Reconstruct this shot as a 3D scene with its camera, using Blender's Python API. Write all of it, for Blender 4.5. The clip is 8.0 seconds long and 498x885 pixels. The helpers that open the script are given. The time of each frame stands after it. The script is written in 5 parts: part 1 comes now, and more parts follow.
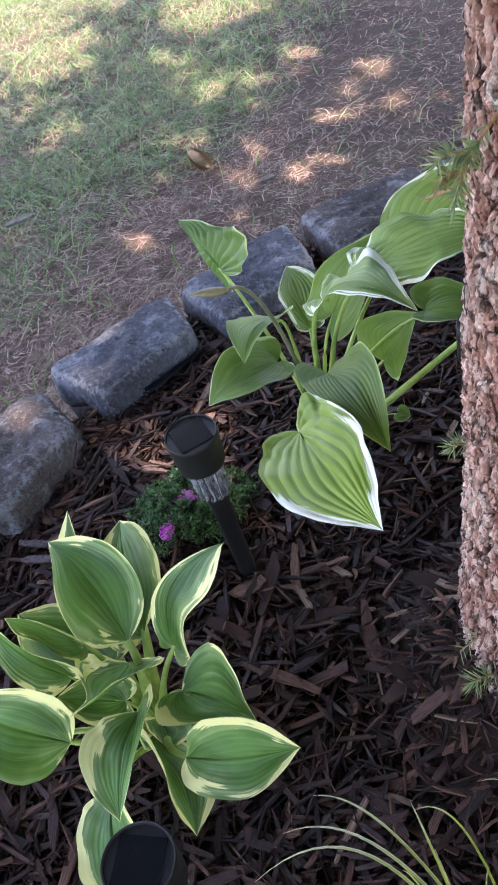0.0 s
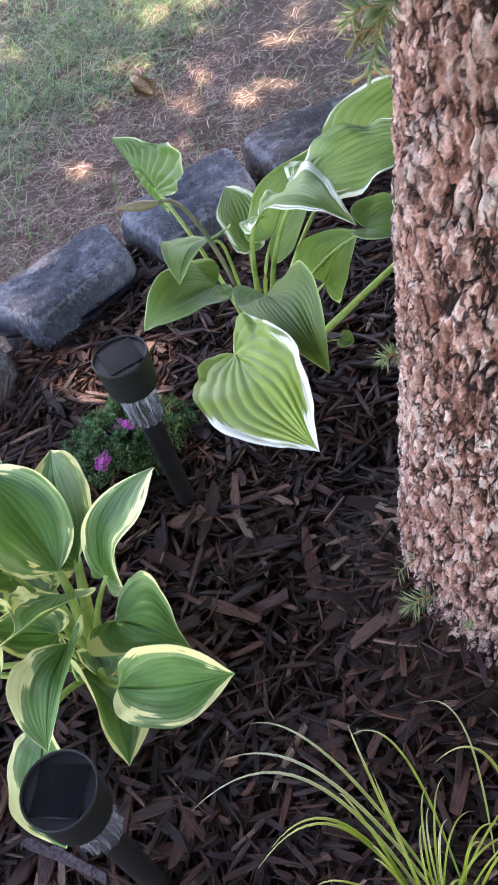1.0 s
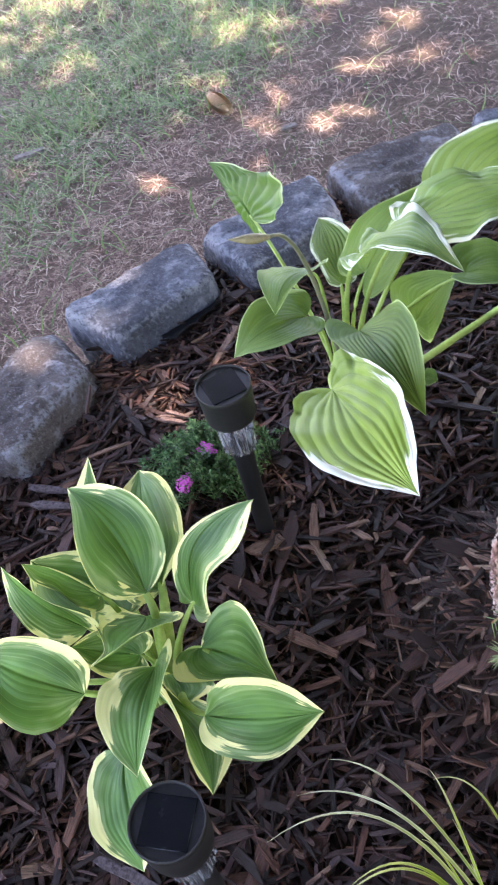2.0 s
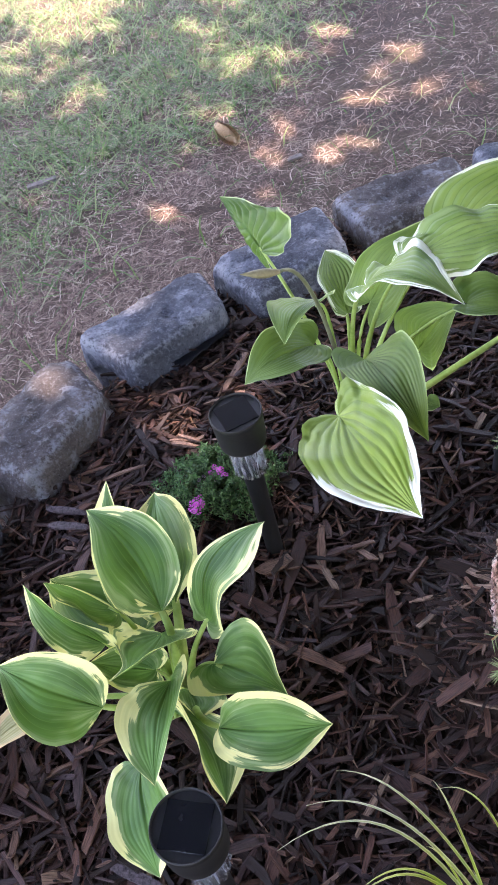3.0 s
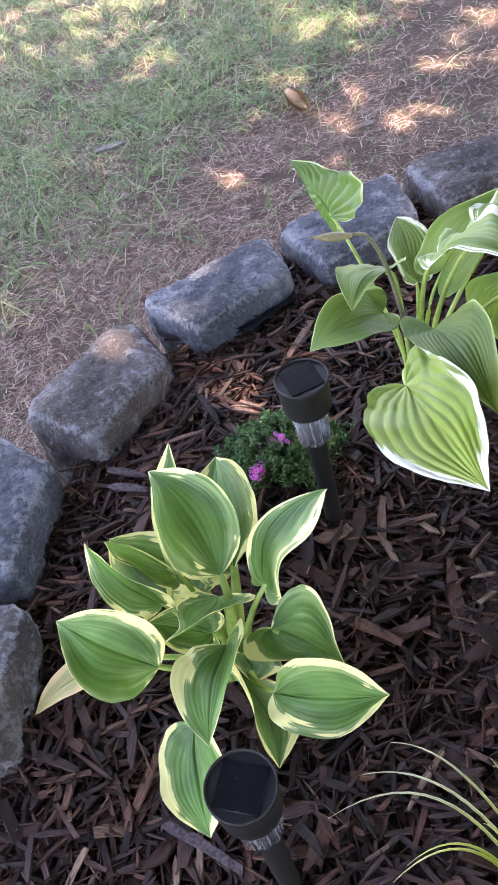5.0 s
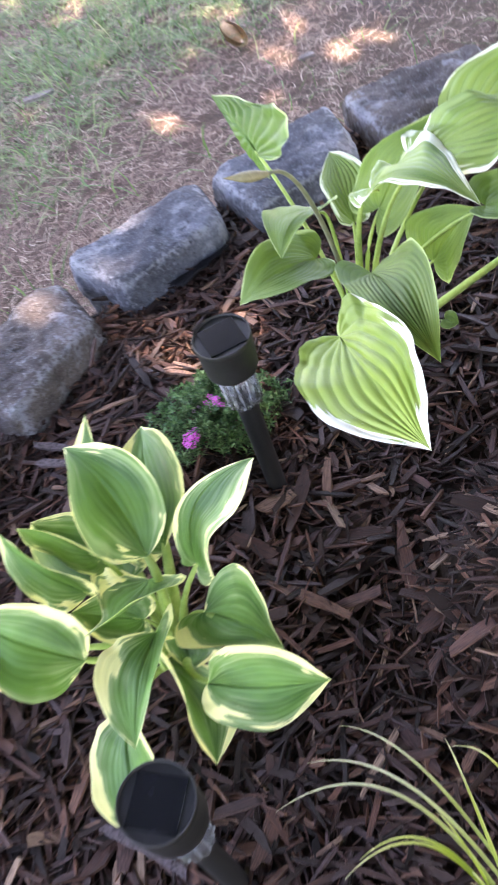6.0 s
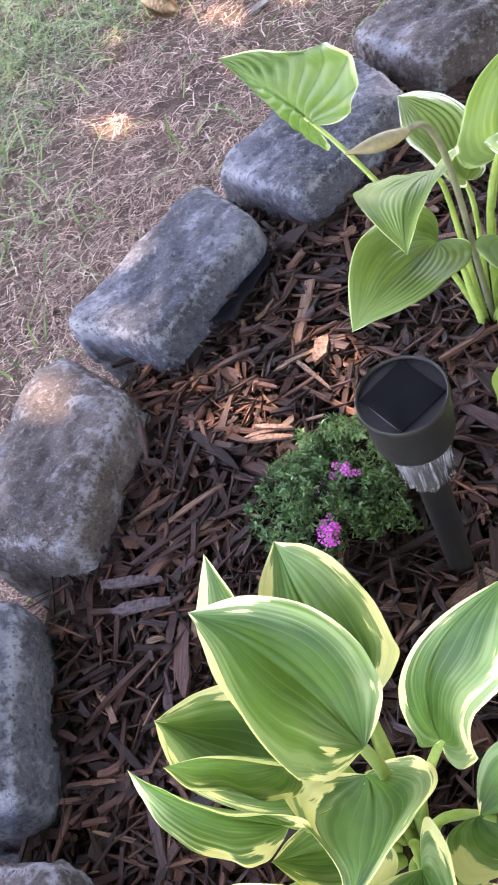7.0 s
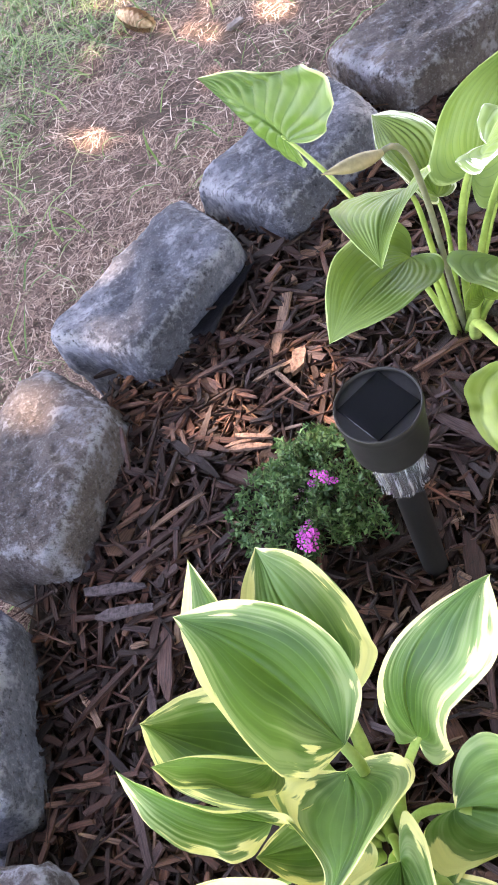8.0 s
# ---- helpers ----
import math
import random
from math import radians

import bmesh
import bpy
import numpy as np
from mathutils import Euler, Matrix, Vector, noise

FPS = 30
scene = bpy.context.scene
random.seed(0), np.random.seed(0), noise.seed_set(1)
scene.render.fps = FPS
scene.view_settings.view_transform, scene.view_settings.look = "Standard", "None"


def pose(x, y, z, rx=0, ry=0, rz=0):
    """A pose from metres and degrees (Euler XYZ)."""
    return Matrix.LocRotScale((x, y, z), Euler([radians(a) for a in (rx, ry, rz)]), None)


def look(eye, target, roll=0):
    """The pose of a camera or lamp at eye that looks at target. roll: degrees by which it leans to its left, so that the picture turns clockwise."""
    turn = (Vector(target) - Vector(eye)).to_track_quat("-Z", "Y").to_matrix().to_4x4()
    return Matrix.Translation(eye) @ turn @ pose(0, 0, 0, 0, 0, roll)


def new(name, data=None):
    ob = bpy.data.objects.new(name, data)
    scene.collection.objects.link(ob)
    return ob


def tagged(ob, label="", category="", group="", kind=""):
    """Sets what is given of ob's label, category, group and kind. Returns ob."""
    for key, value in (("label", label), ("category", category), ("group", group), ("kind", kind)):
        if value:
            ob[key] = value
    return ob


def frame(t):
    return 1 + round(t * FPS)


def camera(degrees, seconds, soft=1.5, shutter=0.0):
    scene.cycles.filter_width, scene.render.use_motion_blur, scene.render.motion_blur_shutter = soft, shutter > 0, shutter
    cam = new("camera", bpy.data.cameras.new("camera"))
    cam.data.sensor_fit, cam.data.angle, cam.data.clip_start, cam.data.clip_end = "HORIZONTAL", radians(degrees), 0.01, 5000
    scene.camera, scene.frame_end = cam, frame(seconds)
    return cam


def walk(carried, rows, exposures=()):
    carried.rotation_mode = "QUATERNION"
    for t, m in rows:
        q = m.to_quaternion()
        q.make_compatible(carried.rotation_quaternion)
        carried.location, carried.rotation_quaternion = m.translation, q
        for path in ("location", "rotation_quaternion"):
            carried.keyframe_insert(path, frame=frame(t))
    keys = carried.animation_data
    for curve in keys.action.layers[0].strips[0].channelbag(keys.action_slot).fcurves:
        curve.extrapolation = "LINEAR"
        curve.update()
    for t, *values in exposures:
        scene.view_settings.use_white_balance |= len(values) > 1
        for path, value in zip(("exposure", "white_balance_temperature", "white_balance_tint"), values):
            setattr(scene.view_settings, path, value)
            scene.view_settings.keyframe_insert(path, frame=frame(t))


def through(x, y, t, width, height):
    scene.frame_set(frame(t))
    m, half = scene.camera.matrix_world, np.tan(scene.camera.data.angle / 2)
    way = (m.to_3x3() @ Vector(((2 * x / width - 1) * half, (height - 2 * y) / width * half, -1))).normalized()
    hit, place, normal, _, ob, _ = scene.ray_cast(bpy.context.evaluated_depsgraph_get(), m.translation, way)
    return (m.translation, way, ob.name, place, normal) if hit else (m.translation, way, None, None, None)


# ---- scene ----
cam = camera(30.8, 8.0, soft=1.7, shutter=0.35)
PATH = [
    (0, (0.052, 0.017, 0.896), (-0.373, 1.461, -0.422), -23.5),
    (0.3, (0.052, 0.026, 0.903), (-0.364, 1.475, -0.427), -23.4),
    (0.5, (0.057, 0.024, 0.869), (-0.368, 1.459, -0.458), -24),
    (0.7, (0.076, 0.025, 0.862), (-0.323, 1.436, -0.497), -24.8),
    (0.8, (0.075, 0.028, 0.86), (-0.312, 1.412, -0.531), -24.6),
    (1, (0.066, 0.022, 0.844), (-0.303, 1.388, -0.571), -23.3),
    (1.2, (0.056, 0.027, 0.859), (-0.315, 1.375, -0.574), -22.9),
    (1.5, (0.035, 0.021, 0.863), (-0.326, 1.392, -0.548), -22),
    (1.8, (0.009, 0.037, 0.888), (-0.373, 1.4, -0.522), -21),
    (2, (-0.006, 0.036, 0.889), (-0.403, 1.412, -0.507), -20),
    (2.2, (-0.012, 0.029, 0.9), (-0.418, 1.424, -0.475), -19.8),
    (3.3, (-0.003, 0.008, 0.928), (-0.398, 1.416, -0.438), -19.7),
    (3.5, (-0.007, 0.01, 0.927), (-0.413, 1.417, -0.436), -19.4),
    (4, (-0.017, 0.012, 0.928), (-0.462, 1.395, -0.446), -19.7),
    (4.5, (-0.017, 0.008, 0.925), (-0.505, 1.378, -0.447), -20.2),
    (4.7, (-0.018, 0.008, 0.92), (-0.518, 1.373, -0.454), -20.4),
    (5.8, (0.008, 0.017, 0.899), (-0.549, 1.323, -0.509), -25),
    (6, (0.02, 0.079, 0.85), (-0.482, 1.359, -0.602), -25),
    (6.2, (-0.01, 0.162, 0.793), (-0.563, 1.409, -0.669), -28.9),
    (6.3, (-0.04, 0.201, 0.77), (-0.587, 1.454, -0.69), -30.2),
    (6.5, (-0.094, 0.273, 0.748), (-0.59, 1.542, -0.716), -33.3),
    (6.7, (-0.143, 0.322, 0.74), (-0.618, 1.579, -0.741), -36.5),
    (7, (-0.181, 0.347, 0.734), (-0.596, 1.604, -0.765), -37),
    (7.5, (-0.184, 0.348, 0.741), (-0.542, 1.611, -0.767), -35.5),
    (8, (-0.181, 0.335, 0.751), (-0.539, 1.597, -0.759), -35.5),
]
walk(cam, [(t, look(eye, target, roll)) for t, eye, target, roll in PATH],
     exposures=[(0.0, 2.97, 7050, 27), (0.5, 2.97, 7050, 27), (1.0, 3.16, 7200, 28), (1.5, 3.45, 7150, 26), (2.0, 3.46, 7200, 29), (3.5, 3.31, 7400, 31), (4.5, 3.36, 7450, 31),
                (6.0, 3.86, 7600, 30), (6.5, 3.96, 7800, 32), (7.0, 3.93, 8050, 32), (8.0, 3.96, 8300, 30)])


# ---- light ----
SUN_AZ, SUN_EL = radians(130), radians(68)      # azimuth from +x, counter-clockwise
TO_SUN = Vector((math.cos(SUN_AZ) * math.cos(SUN_EL), math.sin(SUN_AZ) * math.cos(SUN_EL), math.sin(SUN_EL)))
world = bpy.data.worlds.new("sky")
scene.world = world
world.use_nodes = True
wn = world.node_tree
sky = wn.nodes.new("ShaderNodeTexSky")
sky.sky_type, sky.sun_disc = "NISHITA", False
sky.sun_elevation, sky.sun_rotation = SUN_EL, radians(90) - SUN_AZ
wn.links.new(sky.outputs[0], wn.nodes["Background"].inputs[0])
wn.nodes["Background"].inputs[1].default_value = 0.15
sun_data = bpy.data.lights.new("sun", "SUN")
sun_data.energy, sun_data.angle, sun_data.color = 2.8, radians(0.55), (1.0, 0.93, 0.82)
sun = new("sun", sun_data)
sun.matrix_world = look(TO_SUN * 20, (0, 0, 0))


# ---- materials ----
class Mat:
    """A small wrapper that chains nodes."""

    def __init__(self, name, rough=0.7, spec=0.4):
        self.m = bpy.data.materials.new(name)
        self.m.use_nodes = True
        self.t = self.m.node_tree
        self.b = self.t.nodes["Principled BSDF"]
        self.b.inputs["Roughness"].default_value = rough
        self.b.inputs["Specular IOR Level"].default_value = spec

    def node(self, kind, **props):
        n = self.t.nodes.new(kind)
        for k, v in props.items():
            setattr(n, k, v)
        return n

    def link(self, a, b):
        self.t.links.new(a, b)

    def coords(self, which="Object", scale=(1, 1, 1)):
        c, mp = self.node("ShaderNodeTexCoord"), self.node("ShaderNodeMapping")
        mp.inputs["Scale"].default_value = scale
        self.link(c.outputs[which], mp.inputs[0])
        return mp.outputs[0]

    def noise(self, vec, scale, detail=6, rough=0.6, dist=0.0):
        n = self.node("ShaderNodeTexNoise")
        n.inputs["Scale"].default_value, n.inputs["Detail"].default_value = scale, detail
        n.inputs["Roughness"].default_value, n.inputs["Distortion"].default_value = rough, dist
        self.link(vec, n.inputs["Vector"])
        return n.outputs["Fac"]

    def voronoi(self, vec, scale, feature="F1", out="Distance"):
        n = self.node("ShaderNodeTexVoronoi", feature=feature)
        n.inputs["Scale"].default_value = scale
        self.link(vec, n.inputs["Vector"])
        return n.outputs[out]

    def ramp(self, fac, stops, mode="LINEAR"):
        r = self.node("ShaderNodeValToRGB")
        r.color_ramp.interpolation = mode
        while len(r.color_ramp.elements) < len(stops):
            r.color_ramp.elements.new(0.5)
        for e, (p, c) in zip(r.color_ramp.elements, stops):
            e.position = p
            e.color = (c, c, c, 1) if isinstance(c, (int, float)) else (*c, 1)
        self.link(fac, r.inputs[0])
        return r.outputs[0]

    def math(self, op, a, b=None, c=None):
        n = self.node("ShaderNodeMath", operation=op)
        for i, v in enumerate((a, b, c)):
            if v is None:
                continue
            if isinstance(v, (int, float)):
                n.inputs[i].default_value = v
            else:
                self.link(v, n.inputs[i])
        return n.outputs[0]

    def mix(self, fac, a, b, blend="MIX"):
        n = self.node("ShaderNodeMix", data_type="RGBA", blend_type=blend)
        for idx, v in ((0, fac), (6, a), (7, b)):
            if isinstance(v, (int, float)):
                n.inputs[idx].default_value = v
            elif isinstance(v, tuple):
                n.inputs[idx].default_value = (*v, 1)
            else:
                self.link(v, n.inputs[idx])
        return n.outputs[2]

    def color(self, c):
        if isinstance(c, tuple):
            self.b.inputs["Base Color"].default_value = (*c, 1)
        else:
            self.link(c, self.b.inputs["Base Color"])
        return self

    def rough(self, r):
        self.link(r, self.b.inputs["Roughness"])
        return self

    def bump(self, height, strength=0.4, dist=0.002, after=None):
        n = self.node("ShaderNodeBump")
        n.inputs["Strength"].default_value, n.inputs["Distance"].default_value = strength, dist
        self.link(height, n.inputs["Height"])
        if after is not None:
            self.link(after, n.inputs["Normal"])
        self.link(n.outputs[0], self.b.inputs["Normal"])
        return n.outputs[0]

    def translucent(self, amount, color):
        """Lets light through a thin leaf."""
        tr, mx = self.node("ShaderNodeBsdfTranslucent"), self.node("ShaderNodeMixShader")
        if isinstance(color, tuple):
            tr.inputs[0].default_value = (*color, 1)
        else:
            self.link(color, tr.inputs[0])
        mx.inputs[0].default_value = amount
        self.link(self.b.outputs[0], mx.inputs[1])
        self.link(tr.outputs[0], mx.inputs[2])
        self.link(mx.outputs[0], self.t.nodes["Material Output"].inputs[0])
        return self

    def random_object(self):
        return self.node("ShaderNodeObjectInfo").outputs["Random"]

    def random_island(self):
        return self.node("ShaderNodeNewGeometry").outputs["Random Per Island"]


def make_chip(name, per_island):
    k = Mat(name, 0.60, 0.26)
    r = k.random_island() if per_island else k.random_object()
    base = k.ramp(r, [(0.0, (0.009, 0.005, 0.004)), (0.35, (0.028, 0.012, 0.008)), (0.60, (0.068, 0.026, 0.017)), (0.72, (0.070, 0.046, 0.047)),
                      (0.84, (0.125, 0.050, 0.031)), (0.95, (0.18, 0.088, 0.058)), (1.0, (0.30, 0.19, 0.13))])
    at = k.node("ShaderNodeAttribute", attribute_name="grain")
    mp = k.node("ShaderNodeMapping")
    mp.inputs["Scale"].default_value = (45, 900, 900)
    k.link(at.outputs["Vector"], mp.inputs[0])
    fibre = k.noise(mp.outputs[0], 1.0, 5, 0.65)
    mp2 = k.node("ShaderNodeMapping")
    mp2.inputs["Scale"].default_value = (60, 160, 160)
    k.link(at.outputs["Vector"], mp2.inputs[0])
    blot = k.noise(mp2.outputs[0], 1.0, 4, 0.6)
    col = k.mix(k.ramp(fibre, [(0.35, 0.80), (0.57, 0.0)]), base, (0.016, 0.009, 0.007))
    col = k.mix(k.ramp(fibre, [(0.60, 0.0), (0.80, 0.35)]), col, (0.23, 0.13, 0.10))
    k.color(k.mix(k.ramp(blot, [(0.52, 0.0), (0.7, 0.6)]), col, (0.03, 0.02, 0.017)))
    k.bump(fibre, 0.8, 0.0018)
    return k.m


MAT_CHIP = make_chip("mulch_chip", False)
MAT_CHIPS = make_chip("mulch_chips", True)


def make_soil():
    k = Mat("bed_soil", 0.95, 0.1)
    v = k.coords("Object")
    n = k.noise(v, 60, 8, 0.7)
    k.color(k.ramp(n, [(0.3, (0.010, 0.007, 0.005)), (0.7, (0.045, 0.028, 0.02))]))
    k.bump(n, 0.8, 0.01)
    return k.m


def make_lawn():
    k = Mat("lawn_earth", 0.95, 0.1)
    v = k.coords("Object")
    big, fine = k.noise(v, 2.2, 4), k.noise(v, 140, 8, 0.75)
    straw = k.noise(k.coords("Object", (90, 260, 1)), 1.0, 4, 0.7, 1.5)
    earth = k.ramp(fine, [(0.3, (0.022, 0.016, 0.014)), (0.7, (0.11, 0.078, 0.068))])
    thatch = k.ramp(straw, [(0.3, (0.045, 0.033, 0.024)), (0.65, (0.21, 0.165, 0.115))])
    ground_col = k.mix(k.ramp(big, [(0.4, 0.15), (0.62, 0.7)]), earth, thatch)
    # away from the bed the lawn closes over the bare earth
    away = k.node("ShaderNodeVectorMath", operation="DISTANCE")
    k.link(v, away.inputs[0])
    away.inputs[1].default_value = (0.30, 0.50, 0.0)
    reach = k.math("ADD", away.outputs["Value"], k.math("MULTIPLY", big, 2.0))
    turf = k.ramp(fine, [(0.3, (0.045, 0.085, 0.03)), (0.7, (0.13, 0.19, 0.07))])
    k.color(k.mix(k.ramp(k.math("MULTIPLY", reach, 0.1), [(0.40, 0.0), (0.52, 0.85)]), ground_col, turf))
    k.bump(fine, 0.9, 0.008)
    return k.m


def make_stone():
    k = Mat("edging_stone", 0.86, 0.3)
    v = k.coords("Object")
    tint = k.node("ShaderNodeObjectInfo").outputs["Color"]
    big, mid, fine, grit = k.noise(v, 9, 5, 0.6), k.noise(v, 42, 8, 0.72), k.noise(v, 170, 6, 0.75), k.noise(v, 520, 3, 0.6)
    edge_wear_light = k.node("ShaderNodeAttribute", attribute_name="edge_wear_light").outputs["Fac"]
    dark = k.mix(1.0, tint, (0.40, 0.40, 0.42), "MULTIPLY")
    pale = k.mix(0.55, tint, (0.40, 0.42, 0.47))
    col = k.mix(k.ramp(big, [(0.36, 0.85), (0.56, 0.0)]), tint, dark)
    # pale crust in ragged patches, thickest along the knocked edges
    crust = k.math("ADD", k.math("MULTIPLY", mid, 0.75), k.math("MULTIPLY", big, 0.35))
    crust = k.math("ADD", crust, k.math("MULTIPLY", edge_wear_light, 0.05))
    col = k.mix(k.ramp(crust, [(0.56, 0.0), (0.64, 0.85)]), col, pale)
    # bright rim painted along the edges: real wear plus edge light
    rim = k.math("ADD", k.math("ADD", k.math("MULTIPLY", edge_wear_light, 0.20), k.math("MULTIPLY", fine, 0.7)), k.math("MULTIPLY", big, 0.5))
    col = k.mix(k.ramp(rim, [(0.68, 0.0), (0.86, 0.6)]), col, (0.46, 0.48, 0.53))
    col = k.mix(k.ramp(fine, [(0.55, 0.0), (0.64, 0.5)]), col, pale)
    col = k.mix(k.ramp(fine, [(0.34, 0.75), (0.46, 0.0)]), col, (0.045, 0.045, 0.050))
    pits = k.voronoi(v, 130)
    holes = k.math("MULTIPLY", k.ramp(pits, [(0.06, 0.9), (0.20, 0.0)]), k.ramp(mid, [(0.46, 1.0), (0.56, 0.1)]))
    col = k.mix(holes, col, (0.025, 0.025, 0.028))
    lich = k.noise(v, 23, 7, 0.8)
    col = k.mix(k.ramp(lich, [(0.62, 0.0), (0.70, 0.40)]), col, (0.27, 0.24, 0.15))
    k.color(k.mix(k.ramp(grit, [(0.56, 0.0), (0.70, 0.30)]), col, (0.42, 0.42, 0.43)))
    h = k.math("ADD", k.math("MULTIPLY", mid, 1.3), k.math("MULTIPLY", fine, 0.55))
    h = k.math("SUBTRACT", h, k.math("MULTIPLY", holes, 0.5))
    h = k.math("ADD", h, k.math("MULTIPLY", grit, 0.35))
    k.bump(h, 1.0, 0.013)
    return k.m


def make_bark():
    k = Mat("spruce_bark", 0.85, 0.25)
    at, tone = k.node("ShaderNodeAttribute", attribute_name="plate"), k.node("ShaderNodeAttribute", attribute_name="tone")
    v = k.coords("Object")
    big, mid, fine = k.noise(v, 16, 5), k.noise(k.coords("Object", (1, 1, 0.55)), 150, 8, 0.7), k.noise(v, 420, 5, 0.7)
    base = k.ramp(tone.outputs["Fac"], [(0.0, (0.25, 0.10, 0.062)), (0.3, (0.50, 0.25, 0.18)), (0.55, (0.71, 0.43, 0.35)),
                                        (0.8, (0.82, 0.58, 0.49)), (1.0, (0.80, 0.66, 0.57))])
    red = k.mix(k.ramp(big, [(0.45, 0.0), (0.7, 0.5)]), base, (0.52, 0.28, 0.20))
    col = k.mix(k.ramp(mid, [(0.36, 0.6), (0.50, 0.0)]), red, (0.24, 0.12, 0.085))
    col = k.mix(k.ramp(mid, [(0.55, 0.0), (0.72, 0.6)]), col, (0.70, 0.52, 0.41))
    warp = k.node("ShaderNodeVectorMath", operation="ADD")
    k.link(k.coords("Object", (1, 1, 0.5)), warp.inputs[0])
    jit = k.node("ShaderNodeTexNoise")
    jit.inputs["Scale"].default_value = 90
    k.link(v, jit.inputs["Vector"])
    amt = k.node("ShaderNodeVectorMath", operation="SCALE")
    k.link(jit.outputs["Color"], amt.inputs[0])
    amt.inputs["Scale"].default_value = 0.010
    k.link(amt.outputs[0], warp.inputs[1])
    flake = k.voronoi(warp.outputs[0], 210, out="Color")
    split = k.node("ShaderNodeSeparateXYZ")
    k.link(flake, split.inputs[0])
    col = k.mix(1.0, col, k.ramp(split.outputs[0], [(0.0, (0.36, 0.30, 0.27)), (0.4, (0.85, 0.80, 0.76)), (1.0, (1.3, 1.28, 1.25))]), "MULTIPLY")
    grey = k.noise(v, 8, 6, 0.75)
    col = k.mix(k.ramp(grey, [(0.60, 0.0), (0.72, 0.6)]), col, (0.22, 0.21, 0.17))
    low = k.node("ShaderNodeSeparateXYZ")
    k.link(v, low.inputs[0])
    rim = k.math("ADD", low.outputs[2], k.math("MULTIPLY", grey, 0.22))
    col = k.mix(k.ramp(rim, [(0.12, 0.6), (0.26, 0.0)]), col, (0.44, 0.40, 0.41))
    # sunk fissures go near black by depth: inner bark plus shade put into colour
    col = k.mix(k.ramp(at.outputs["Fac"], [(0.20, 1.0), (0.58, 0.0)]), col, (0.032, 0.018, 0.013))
    col = k.mix(k.ramp(fine, [(0.36, 0.40), (0.5, 0.0)]), col, (0.10, 0.055, 0.04))
    # short upright cracks between the flakes, darkened for inner bark and crevice shade
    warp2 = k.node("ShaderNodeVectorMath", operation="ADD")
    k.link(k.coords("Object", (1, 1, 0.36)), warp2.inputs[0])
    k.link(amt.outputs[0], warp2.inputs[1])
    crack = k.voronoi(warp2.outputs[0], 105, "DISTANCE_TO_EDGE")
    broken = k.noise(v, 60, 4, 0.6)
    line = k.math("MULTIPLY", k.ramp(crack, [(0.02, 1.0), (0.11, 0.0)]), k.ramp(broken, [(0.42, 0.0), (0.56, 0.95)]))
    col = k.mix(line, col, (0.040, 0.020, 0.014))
    speck = k.noise(v, 36, 7, 0.8)
    col = k.mix(k.ramp(speck, [(0.62, 0.0), (0.72, 0.6)]), col, (0.13, 0.11, 0.095))
    col = k.mix(k.ramp(speck, [(0.30, 0.65), (0.40, 0.0)]), col, (0.50, 0.22, 0.16))
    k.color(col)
    h = k.math("ADD", k.math("MULTIPLY", mid, 0.8), k.math("MULTIPLY", fine, 0.5))
    h = k.math("SUBTRACT", h, k.math("MULTIPLY", line, 0.8))
    h = k.math("ADD", h, k.math("MULTIPLY", split.outputs[1], 0.35))
    k.bump(h, 1.0, 0.005)
    return k.m


